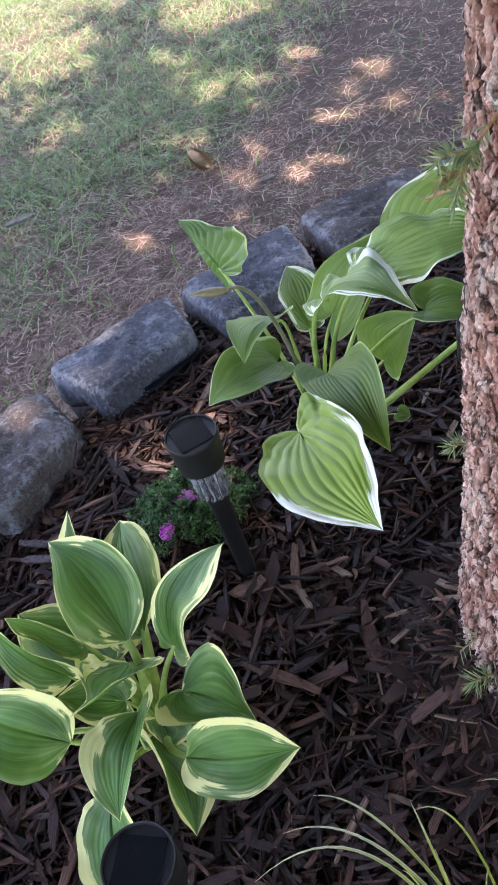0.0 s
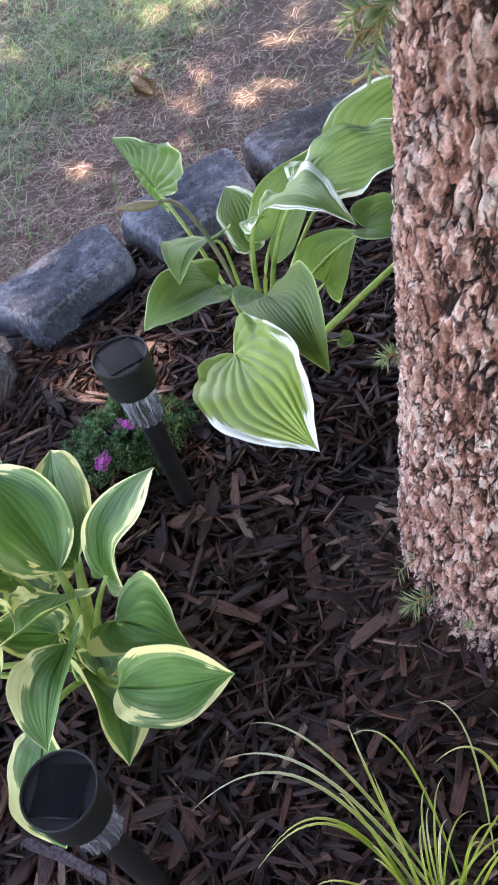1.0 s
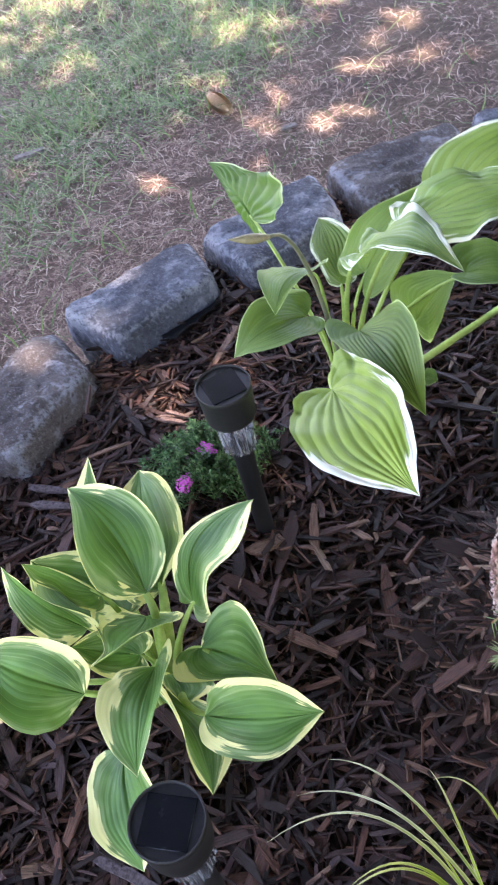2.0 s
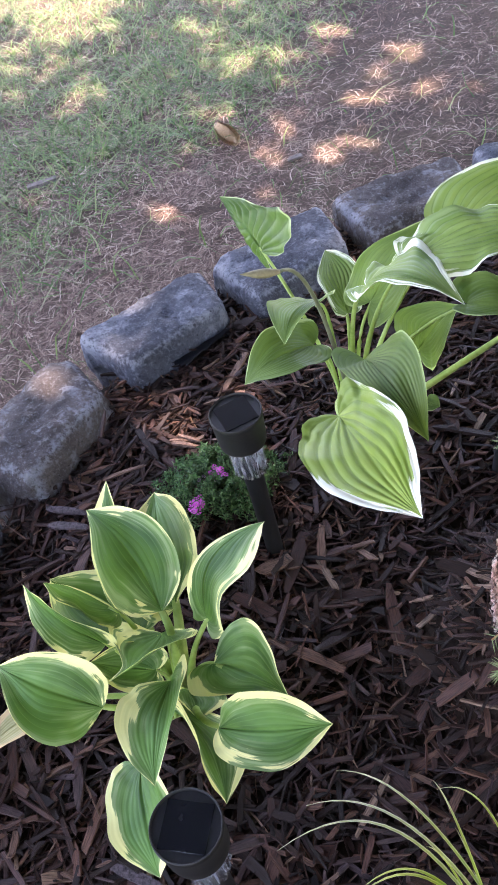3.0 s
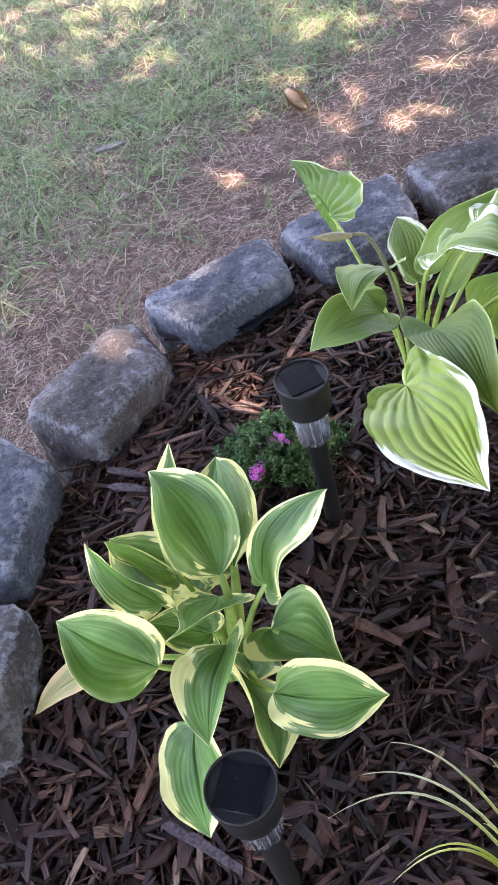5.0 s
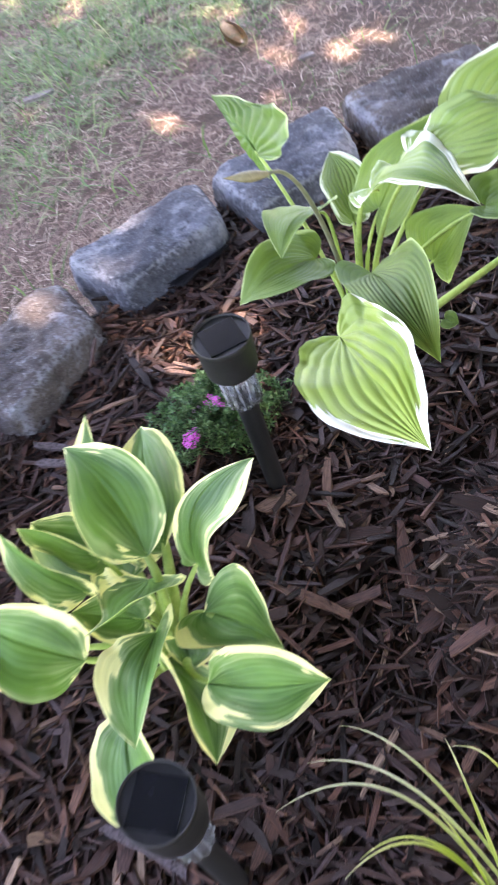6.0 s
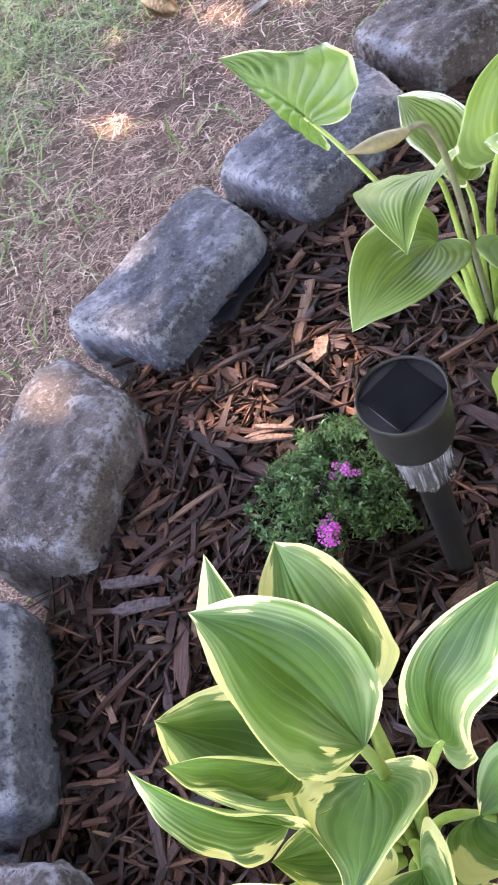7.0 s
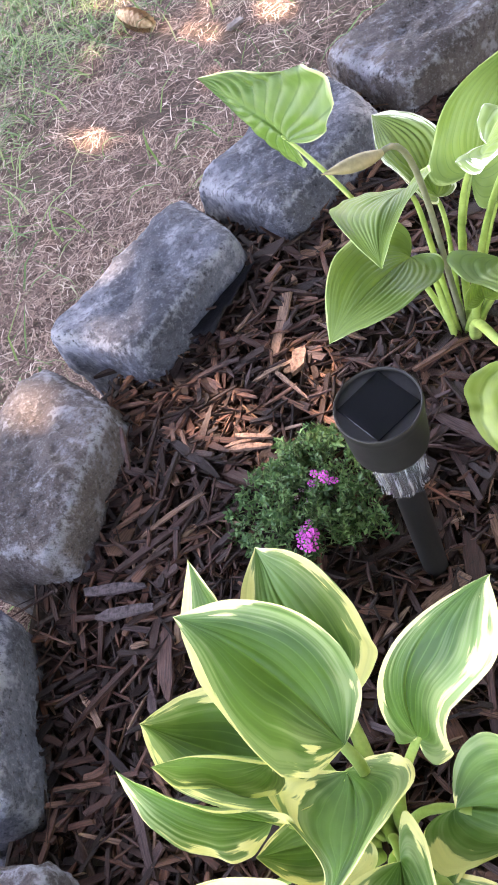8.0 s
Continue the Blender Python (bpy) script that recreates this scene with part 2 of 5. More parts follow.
def make_leaf(name, deep, light, margin, start, ribs, bloom, line, jag=0.5, vary=0.8, veil=0.25, veins=0.35, relief=0.35, through=0.22, rise=0.0, side=0.0):
    """Hosta leaf in its own (across, along) map: green field with fine veins, pale or darkened for pleat shade, an
    uneven pale margin whose inner edge runs out in streaks along the veins, and a grey-green veil between the two."""
    k = Mat(name, 0.47, 0.33)
    uv, sep = k.node("ShaderNodeUVMap", uv_map="leaf"), k.node("ShaderNodeSeparateXYZ")
    k.link(uv.outputs[0], sep.inputs[0])
    across, along = sep.outputs[0], sep.outputs[1]
    a = k.math("ABSOLUTE", k.math("SUBTRACT", k.math("MULTIPLY", across, 2.0), 1.0))
    rnd = k.node("ShaderNodeCombineXYZ")
    k.link(k.math("MULTIPLY", k.random_object(), 50.0), rnd.inputs[0])
    k.link(k.math("MULTIPLY", k.random_object(), 31.0), rnd.inputs[1])

    def field_noise(sx, sy, detail=3, rough=0.55, shift=0.0):
        mp = k.node("ShaderNodeMapping")
        mp.inputs["Scale"].default_value = (sx, sy, 1.0)
        add = k.node("ShaderNodeVectorMath", operation="ADD")
        k.link(uv.outputs[0], mp.inputs[0])
        k.link(mp.outputs[0], add.inputs[0])
        k.link(rnd.outputs[0], add.inputs[1])
        off = k.node("ShaderNodeVectorMath", operation="ADD")
        k.link(add.outputs[0], off.inputs[0])
        off.inputs[1].default_value = (shift, shift, shift)
        return k.noise(off.outputs[0], 1.0, detail, rough)

    broad = field_noise(2.2, 2.6, 2, 0.5)
    teeth = field_noise(13, 2.4, 4, 0.6, 3.0)
    streak = field_noise(17, 1.1, 3, 0.55, 9.0)
    blot = field_noise(2.6, 1.6, 3, 0.5, 17.0)
    tipped = k.math("MULTIPLY", k.math("POWER", along, 7.0), 0.14)
    edge = k.math("ADD", a, tipped)
    edge = k.math("ADD", edge, k.math("MULTIPLY", k.math("SUBTRACT", along, 0.45), rise))
    edge = k.math("ADD", edge, k.math("MULTIPLY", k.math("SUBTRACT", across, 0.5), side))
    edge = k.math("ADD", edge, k.math("MULTIPLY", k.math("SUBTRACT", broad, 0.5), vary))
    inner = k.math("ADD", edge, k.math("MULTIPLY", k.math("SUBTRACT", streak, 0.5), jag * 1.6))
    edge = k.math("ADD", edge, k.math("MULTIPLY", k.math("SUBTRACT", teeth, 0.5), jag))
    mask = k.ramp(edge, [(start - 0.025, 0.0), (min(start + 0.035, 1.0), 1.0)])
    vein = k.node("ShaderNodeSeparateXYZ")
    k.link(k.node("ShaderNodeUVMap", uv_map="veins").outputs[0], vein.inputs[0])
    rib = k.math("COSINE", k.math("MULTIPLY", vein.outputs[0], ribs * 2 * math.pi))
    grey = tuple(0.70 * p + 0.30 * q for p, q in zip(bloom, margin))
    field = k.mix(k.ramp(blot, [(0.36, 0.0), (0.66, 1.0)]), deep, light)
    field = k.mix(k.ramp(streak, [(0.52, 0.0), (0.72, 0.18)]), field, bloom)
    field = k.mix(k.ramp(streak, [(0.32, 0.18), (0.46, 0.0)]), field, tuple(0.6 * c for c in deep))
    # a greyish bloom that thickens outwards, with torn inner edge
    field = k.mix(k.ramp(inner, [(start - 0.42, 0.0), (start - 0.20, veil), (start - 0.08, veil * 2.2), (min(start, 1.0), min(1.0, veil * 3.2))]), field, grey)
    # line tints the sunk veins; darker than the field it puts in pleat shade
    groove = k.ramp(k.math("MULTIPLY_ADD", rib, 0.5, 0.5), [(0.93, 0.0), (1.0, veins)])
    field = k.mix(groove, field, line)
    pale = k.mix(k.ramp(streak, [(0.45, 0.0), (0.70, 0.55)]), margin, tuple(0.62 * p + 0.38 * q for p, q in zip(margin, light)))
    col = k.mix(mask, field, pale)
    col = k.mix(k.ramp(a, [(0.0, 0.45), (0.03, 0.0)]), col, light)
    brown = k.ramp(k.math("ADD", k.math("MULTIPLY", k.math("ADD", a, k.math("MULTIPLY", along, 0.12)), 0.5), field_noise(6, 9, 4, 0.7, 41.0)), [(1.07, 0.0), (1.20, 0.7)])
    col = k.mix(brown, col, (0.36, 0.15, 0.06))
    spots = k.noise(k.coords("Object"), 95, 4, 0.7)
    col = k.mix(k.ramp(spots, [(0.71, 0.0), (0.79, 0.25)]), col, (0.20, 0.14, 0.05))
    k.color(col)
    fine = k.noise(k.coords("Object"), 420, 4)
    k.bump(k.math("ADD", k.math("MULTIPLY", rib, -0.5), k.math("MULTIPLY", fine, 0.30)), relief, 0.0012)
    k.rough(k.ramp(fine, [(0.3, 0.40), (0.7, 0.54)]))
    k.translucent(through, k.mix(0.30, col, (0.36, 0.56, 0.07)))
    return k.m


CREAM = make_leaf("hosta_leaf_cream_edged", (0.022, 0.082, 0.011), (0.090, 0.222, 0.036), (0.92, 0.86, 0.37), 0.875, 7, (0.20, 0.37, 0.17), (0.12, 0.26, 0.055), jag=1.0, vary=1.6, veil=0.14, veins=0.38, relief=0.05, through=0.2, rise=0.08)
FADED = make_leaf("hosta_leaf_faded", (0.30, 0.28, 0.09), (0.42, 0.37, 0.14), (0.56, 0.38, 0.17), 0.72, 7, (0.46, 0.42, 0.20), (0.36, 0.36, 0.16), jag=0.8, vary=1.2, veil=0.2, veins=0.2, relief=0.15)
WHITE = make_leaf("hosta_leaf_white_edged", (0.17, 0.27, 0.030), (0.31, 0.42, 0.080), (0.92, 0.90, 0.74), 0.95, 6, (0.36, 0.47, 0.13), (0.11, 0.20, 0.022), jag=1.2, vary=1.3, veil=0.03, veins=0.50, relief=0.15, rise=0.52, side=-0.08)
RIMMED = make_leaf("hosta_leaf_pale_rimmed", (0.115, 0.21, 0.033), (0.225, 0.33, 0.075), (0.86, 0.88, 0.70), 0.895, 7, (0.30, 0.39, 0.17), (0.07, 0.14, 0.025), jag=1.2, vary=0.8, veil=0.05, veins=0.5, relief=0.12)
PLAIN = make_leaf("hosta_leaf_green", (0.066, 0.135, 0.017), (0.158, 0.255, 0.044), (0.46, 0.58, 0.22), 0.985, 9, (0.20, 0.31, 0.11), (0.045, 0.105, 0.015), jag=0.35, vary=0.35, veil=0.05, veins=0.36, relief=0.12)
LIMED = make_leaf("hosta_leaf_lime_rimmed", (0.030, 0.085, 0.013), (0.078, 0.165, 0.030), (0.52, 0.62, 0.28), 0.965, 8, (0.13, 0.24, 0.075), (0.028, 0.080, 0.011), jag=0.3, vary=0.25, veil=0.05, veins=0.65, relief=0.2)


def make_plain(name, c1, c2, scale=120, rough=0.6, spec=0.4, through=0.0, bump=0.3, dist=0.001):
    k = Mat(name, rough, spec)
    n = k.noise(k.coords("Object"), scale, 5, 0.65)
    col = k.ramp(n, [(0.32, c1), (0.68, c2)])
    k.color(col)
    k.bump(n, bump, dist)
    if through:
        k.translucent(through, col)
    return k.m


def make_blades(name, stops, through=0.25, rough=0.55):
    k = Mat(name, rough, 0.35)
    col = k.ramp(k.random_island(), stops)
    k.color(col)
    k.translucent(through, col)
    return k.m


def make_sedge(name, stops):
    """A blade that pales towards its tip, greener down its fold than along its edges."""
    k = Mat(name, 0.45, 0.4)
    at, sep = k.node("ShaderNodeAttribute", attribute_name="blade"), k.node("ShaderNodeSeparateXYZ")
    k.link(at.outputs["Vector"], sep.inputs[0])
    col = k.ramp(k.math("ADD", sep.outputs[0], k.math("MULTIPLY", k.math("SUBTRACT", k.random_object(), 0.5), 0.3)), stops)
    fold = k.mix(1.0, col, (0.66, 0.76, 0.45), "MULTIPLY")
    col = k.mix(k.ramp(sep.outputs[1], [(0.25, 1.0), (0.6, 0.0)]), col, fold)
    k.color(col)
    k.translucent(0.22, col)
    return k.m


STALK = make_plain("petiole", (0.24, 0.37, 0.07), (0.42, 0.55, 0.15), 60, 0.45, 0.4, 0.12)
SCAPE = make_plain("flower_scape", (0.12, 0.14, 0.075), (0.22, 0.21, 0.13), 90, 0.5)
BUDSKIN = make_plain("flower_bud", (0.17, 0.15, 0.07), (0.34, 0.29, 0.16), 70, 0.55, 0.3, 0.1)
SHELL = make_plain("black_plastic", (0.007, 0.007, 0.007), (0.013, 0.013, 0.013), 300, 0.50, 0.4, 0, 0.12, 0.0005)
PANEL_FILM = make_plain("solar_film", (0.005, 0.005, 0.006), (0.010, 0.010, 0.013), 40, 0.16, 0.35, 0, 0.05, 0.0004)
INSERT = make_plain("cap_plastic", (0.012, 0.012, 0.013), (0.020, 0.020, 0.022), 300, 0.35, 0.4, 0, 0.1, 0.0004)
BULB = make_plain("led_holder", (0.45, 0.45, 0.44), (0.6, 0.6, 0.58), 200, 0.4)
NEEDLE = make_blades("spruce_needle", [(0.0, (0.12, 0.18, 0.07)), (0.6, (0.25, 0.32, 0.13)), (1.0, (0.42, 0.42, 0.19))], 0.1)
NEEDLE_DRY = make_blades("dry_spruce_needle", [(0.0, (0.17, 0.12, 0.05)), (0.5, (0.30, 0.27, 0.11)), (1.0, (0.36, 0.36, 0.20))], 0.15)
TWIG = make_plain("twig_bark", (0.20, 0.10, 0.04), (0.40, 0.23, 0.10), 260, 0.8)
PHLOX_LEAF = make_blades("phlox_leaf", [(0.0, (0.025, 0.075, 0.027)), (0.5, (0.065, 0.155, 0.052)), (1.0, (0.15, 0.27, 0.10))], 0.2)
PHLOX_STALK = make_plain("phlox_stalk", (0.05, 0.085, 0.03), (0.10, 0.13, 0.05), 90, 0.6)
PETAL = make_blades("phlox_petal", [(0.0, (0.46, 0.05, 0.33)), (0.6, (0.62, 0.10, 0.46)), (1.0, (0.66, 0.28, 0.66))], 0.3)
PETAL_PALE = make_blades("phlox_petal_faded", [(0.0, (0.40, 0.22, 0.36)), (1.0, (0.52, 0.36, 0.50))], 0.3)
SEDGE = make_sedge("sedge_blade", [(0.0, (0.10, 0.17, 0.012)), (0.35, (0.31, 0.37, 0.03)), (0.65, (0.48, 0.48, 0.11)), (1.0, (0.60, 0.56, 0.32))])
SEDGE_DRY = make_sedge("sedge_blade_pale", [(0.0, (0.26, 0.34, 0.05)), (0.35, (0.46, 0.46, 0.15)), (0.7, (0.62, 0.58, 0.35)), (1.0, (0.66, 0.61, 0.42))])
GRASS = make_blades("lawn_grass", [(0.0, (0.045, 0.105, 0.033)), (0.5, (0.11, 0.21, 0.06)), (0.8, (0.20, 0.30, 0.095)), (1.0, (0.32, 0.32, 0.18))], 0.3)
STRAW = make_blades("dry_straw", [(0.0, (0.055, 0.030, 0.023)), (0.45, (0.18, 0.108, 0.084)), (0.8, (0.38, 0.265, 0.205)), (1.0, (0.60, 0.48, 0.38))], 0.1, 0.8)
CONE_SCALE = make_plain("cone_scale", (0.42, 0.27, 0.15), (0.72, 0.54, 0.34), 150, 0.6)
CROWN_LEAF = make_blades("spruce_spray", [(0.0, (0.03, 0.07, 0.03)), (1.0, (0.08, 0.15, 0.06))], 0.1)
# pale split chips, lightened further to look sunlit
PALE_CHIP = make_plain("sunlit_split_wood", (0.05, 0.026, 0.018), (0.30, 0.18, 0.13), 260, 0.65, 0.3, 0, 1.0, 0.002)
GREYED = make_plain("silvered_wood", (0.014, 0.010, 0.010), (0.125, 0.092, 0.096), 240, 0.65, 0.3, 0, 1.0, 0.002)
SLAB = make_plain("weathered_bark", (0.10, 0.085, 0.08), (0.24, 0.21, 0.19), 120, 0.9, 0.2, 0, 0.8, 0.004)
FABRIC = make_plain("black_fabric", (0.004, 0.004, 0.005), (0.010, 0.010, 0.012), 260, 0.85, 0.12, 0, 0.6, 0.002)
SOIL, LAWN, STONE, BARK = make_soil(), make_lawn(), make_stone(), make_bark()


def make_glass():
    """Clear moulded plastic: bends what lies behind it, with a thin unbent share."""
    k = Mat("clear_plastic", 0.05, 0.5)
    k.color((0.9, 0.92, 0.93))
    bend, see, mx = k.node("ShaderNodeBsdfGlass"), k.node("ShaderNodeBsdfTransparent"), k.node("ShaderNodeMixShader")
    bend.inputs["Color"].default_value = (0.95, 0.97, 0.98, 1)
    bend.inputs["IOR"].default_value, bend.inputs["Roughness"].default_value = 1.49, 0.04
    see.inputs[0].default_value = (0.84, 0.86, 0.87, 1)
    mx.inputs[0].default_value = 0.5
    k.link(bend.outputs[0], mx.inputs[1])
    k.link(see.outputs[0], mx.inputs[2])
    # upright whitish streaks painted in for the bright glints on the flutes
    glint, glinted = k.node("ShaderNodeBsdfTranslucent"), k.node("ShaderNodeMixShader")
    glint.inputs[0].default_value = (0.85, 0.87, 0.88, 1)
    k.link(k.ramp(k.noise(k.coords("Object", (420, 420, 12)), 1.0, 2, 0.5), [(0.47, 0.02), (0.64, 0.30)]), glinted.inputs[0])
    k.link(mx.outputs[0], glinted.inputs[1])
    k.link(glint.outputs[0], glinted.inputs[2])
    k.link(glinted.outputs[0], k.t.nodes["Material Output"].inputs[0])
    return k.m


CLEAR = make_glass()


# ---- helpers for parts ----
def mesh_ob(name, verts, faces, material, parent=None, label="", smooth=True):
    me = bpy.data.meshes.new(name)
    me.from_pydata([tuple(v) for v in verts], [], faces)
    me.materials.append(material)
    if smooth:
        me.polygons.foreach_set("use_smooth", [True] * len(me.polygons))
    me.update()
    ob = new(name, me)
    if parent is not None:
        ob.parent = parent
    if label:
        ob["label"] = label
    return ob


def part(name, bm, material, parent, label="", smooth=True):
    me = bpy.data.meshes.new(name)
    bm.to_mesh(me)
    bm.free()
    me.materials.append(material)
    if smooth:
        me.polygons.foreach_set("use_smooth", [True] * len(me.polygons))
    ob = new(name, me)
    ob.parent = parent
    if label:
        ob["label"] = label
    return ob


def thing(name, at, label, category, group="", kind=""):
    ob = new(name)
    ob.location = at
    ob.empty_display_size = 0.05
    return tagged(ob, label, category, group, kind)


def local(parent, p):
    return Vector(p) - parent.location


def lathe(profile, steps, close=True, flute=None):
    """Verts and faces of a turned body from (radius, height) pairs; flute(angle, height) scales the radius."""
    vs, fs = [], []
    for r, z in profile:
        for i in range(steps):
            a = 2 * math.pi * i / steps
            q = r * (flute(a, z) if flute else 1.0)
            vs.append((q * math.cos(a), q * math.sin(a), z))
    for j in range(len(profile) - 1):
        for i in range(steps):
            k = (i + 1) % steps
            fs.append((j * steps + i, j * steps + k, (j + 1) * steps + k, (j + 1) * steps + i))
    if close:
        fs.append(tuple(reversed(range(steps))))
        fs.append(tuple(range((len(profile) - 1) * steps, len(profile) * steps)))
    return vs, fs


def tube(points, radii, sides=8, flat=1.0):
    """Verts and faces of a tapered tube through points."""
    pts = [Vector(p) for p in points]
    vs, fs = [], []
    up = Vector((0.3, 0.2, 1)).normalized()
    for i, p in enumerate(pts):
        d = (pts[min(i + 1, len(pts) - 1)] - pts[max(i - 1, 0)]).normalized()
        x = d.cross(up)
        x = x.normalized() if x.length > 1e-4 else Vector((1, 0, 0))
        y = x.cross(d)
        for j in range(sides):
            a = 2 * math.pi * j / sides
            vs.append(p + x * (radii[i] * math.cos(a)) + y * (radii[i] * flat * math.sin(a)))
    n = len(pts)
    for i in range(n - 1):
        for j in range(sides):
            k = (j + 1) % sides
            fs.append((i * sides + j, i * sides + k, (i + 1) * sides + k, (i + 1) * sides + j))
    fs.append(tuple(reversed(range(sides))))
    fs.append(tuple(range((n - 1) * sides, n * sides)))
    return vs, fs


def bezier(p0, p1, p2, p3, n):
    out = []
    for i in range(n + 1):
        t = i / n
        out.append(Vector(p0) * (1 - t) ** 3 + Vector(p1) * 3 * t * (1 - t) ** 2 + Vector(p2) * 3 * t * t * (1 - t) + Vector(p3) * t ** 3)
    return out


# ---- ground ----
BED = Vector((0.30, 0.50))      # centre of the round bed


def lawn_z(x, y):
    return 0.008 * noise.noise((x * 3, y * 3, 0)) + 0.004 * noise.noise((x * 11, y * 11, 3))


def bed_z(x, y):
    t = max(-0.25, min(0.56, (x + 0.1) * -0.7 + (y - 0.55) * 0.7))
    r = math.hypot(x - BED.x, y - BED.y)
    z = 0.026 + 0.157 * max(t, 0) + 0.03 * min(t, 0) + 0.006 * noise.noise((x * 9, y * 9, 5))
    south = max(0.0, (0.53 - y) / max(0.02, math.hypot(x - 0.15, y - 0.53)))
    z += 0.045 * (1 - 0.75 * south ** 2) * math.exp(-(max(math.hypot(x - 0.13, y - 0.53) - 0.10, 0) / 0.055) ** 2)       # mulch heaped round the trunk
    west = max(0.0, (0.15 - x) / max(0.02, math.hypot(x - 0.15, y - 0.53)))
    z += 0.058 * west * math.exp(-(max(math.hypot(x - 0.13, y - 0.53) - 0.10, 0) / 0.06) ** 2)
    k = max(0.0, min(1.0, (r - 0.79) / 0.09)) if y > 0.45 else 0.0
    z -= 0.014 * k * k * (3 - 2 * k)        # the mulch sinks away along the stones
    return z - max(0.0, (r - 0.93)) * 1.2


def build_ground():
    vs, fs = [], []
    steps = [-60, -25, -10, -5, -3.2] + [-2.6 + 0.1 * i for i in range(44)] + [2.2, 3, 5, 10, 25, 60]
    rows = [-60, -20, -6, -2, -0.8] + [-0.3 + 0.1 * i for i in range(52)] + [5.4, 6.5, 9, 15, 30, 60]
    for y in rows:
        for x in steps:
            vs.append((x, y, lawn_z(x, y)))
    w = len(steps)
    for j in range(len(rows) - 1):
        for i in range(w - 1):
            fs.append((j * w + i, j * w + i + 1, (j + 1) * w + i + 1, (j + 1) * w + i))
    tagged(mesh_ob("ground", vs, fs, LAWN), "dry patchy lawn earth with thatch and bare soil", "ground", kind="structure")
    vs, fs, rings, seg = [(BED.x, BED.y, bed_z(*BED))], [], 38, 120
    for j in range(1, rings + 1):
        r = 0.96 * j / rings
        for i in range(seg):
            a = 2 * math.pi * i / seg
            x, y = BED.x + r * math.cos(a), BED.y + r * math.sin(a)
            vs.append((x, y, bed_z(x, y)))
    for i in range(seg):
        fs.append((0, 1 + i, 1 + (i + 1) % seg))
    for j in range(rings - 1):
        for i in range(seg):
            k = (i + 1) % seg
            fs.append((1 + j * seg + i, 1 + (j + 1) * seg + i, 1 + (j + 1) * seg + k, 1 + j * seg + k))
    return tagged(mesh_ob("planting_bed", vs, fs, SOIL), "raised round bed of dark soil under wood mulch", "planting bed", kind="structure")


planting_bed = build_ground()


# ---- edging stones ----
def edging_stone(corners, top, seed, label):
    """A weathered block: a four-cornered prism with rounded, knocked edges."""
    cx, cy = sum(c[0] for c in corners) / 4, sum(c[1] for c in corners) / 4
    n, bm = 42, bmesh.new()
    edge_wear_light = {}
    bmesh.ops.create_cube(bm, size=2.0)
    bmesh.ops.subdivide_edges(bm, edges=bm.edges[:], cuts=n, use_grid_fill=True)
    a, b, c, d = [Vector((p[0] - cx, p[1] - cy)) for p in corners]
    low = -0.03
    for v in bm.verts:
        x, y, z = v.co
        q = Vector((x, y, z))
        m = max(abs(x), abs(y), abs(z))
        # round the box: pull corners in towards a superellipsoid
        e = 9.0 + 2.5 * math.sin(seed * 1.7)
        k = (abs(x) ** e + abs(y) ** e + abs(z) ** e) ** (1 / e)
        q = q * (m / k) if k > 0 else q
        u, w = (q.x + 1) / 2, (q.y + 1) / 2
        p = (a * (1 - u) + b * u) * (1 - w) + (d * (1 - u) + c * u) * w
        h = low + (top - low) * (q.z + 1) / 2
        s = Vector((p.x, p.y, h)) + Vector((seed * 3.1, 0, 0))
        rough = 0.008 * noise.noise(s * 10) + 0.0065 * noise.noise(s * 27) + 0.0038 * noise.noise(s * 70) + 0.0022 * noise.noise(s * 170)
        chip = noise.noise(s * 19 + Vector((4, 0, 2)))
        nrm = q.normalized()
        edge = sorted((abs(x), abs(y), abs(z)))[1]
        # edge band, for the chipping and for the painted edge light
        edge_wear_light[v] = max(0.0, (edge - 0.80) / 0.20) if z > -0.3 else 0.0
        v.co = Vector((p.x, p.y, h)) + nrm * (rough - 0.012 * max(0.0, chip - 0.1) * edge_wear_light[v])
        v.co.z -= 0.010 * max(0, noise.noise(s * 7 + Vector((0, 0, 9)))) * (1 if z > 0 else 0)
    bm.normal_update()
    edge_mask = [edge_wear_light[v] for v in bm.verts]
    me = bpy.data.meshes.new("edging_stone")
    bm.to_mesh(me)
    bm.free()
    att = me.attributes.new("edge_wear_light", "FLOAT", "POINT")
    att.data.foreach_set("value", edge_mask)
    me.materials.append(STONE)
    me.polygons.foreach_set("use_smooth", [True] * len(me.polygons))
    ob = new("edging_stone", me)
    ob.location = (cx, cy, 0)
    ob.color = (0.150, 0.162, 0.196, 1) if label == GREY else (0.170, 0.140, 0.130, 1)
    return tagged(ob, label, "edging stone", "stones round the bed")


GREY = "weathered blue-grey stone block edging the mulch bed"
BROWN = "pitted brown-grey stone block edging the mulch bed"
edging_stone([(-0.72, 0.33), (-0.55, 0.38), (-0.562, 0.556), (-0.72, 0.575)], 0.145, 1, BROWN)
edging_stone([(-0.735, 0.61), (-0.586, 0.600), (-0.582, 0.772), (-0.69, 0.852)], 0.155, 2, GREY)
edging_stone([(-0.674, 0.874), (-0.528, 0.797), (-0.440, 0.962), (-0.538, 1.082)], 0.158, 3, BROWN)
edging_stone([(-0.519, 1.090), (-0.414, 0.995), (-0.273, 1.103), (-0.325, 1.215)], 0.163, 4, GREY)
edging_stone([(-0.318, 1.226), (-0.228, 1.103), (-0.084, 1.197), (-0.128, 1.344)], 0.158, 5, GREY)
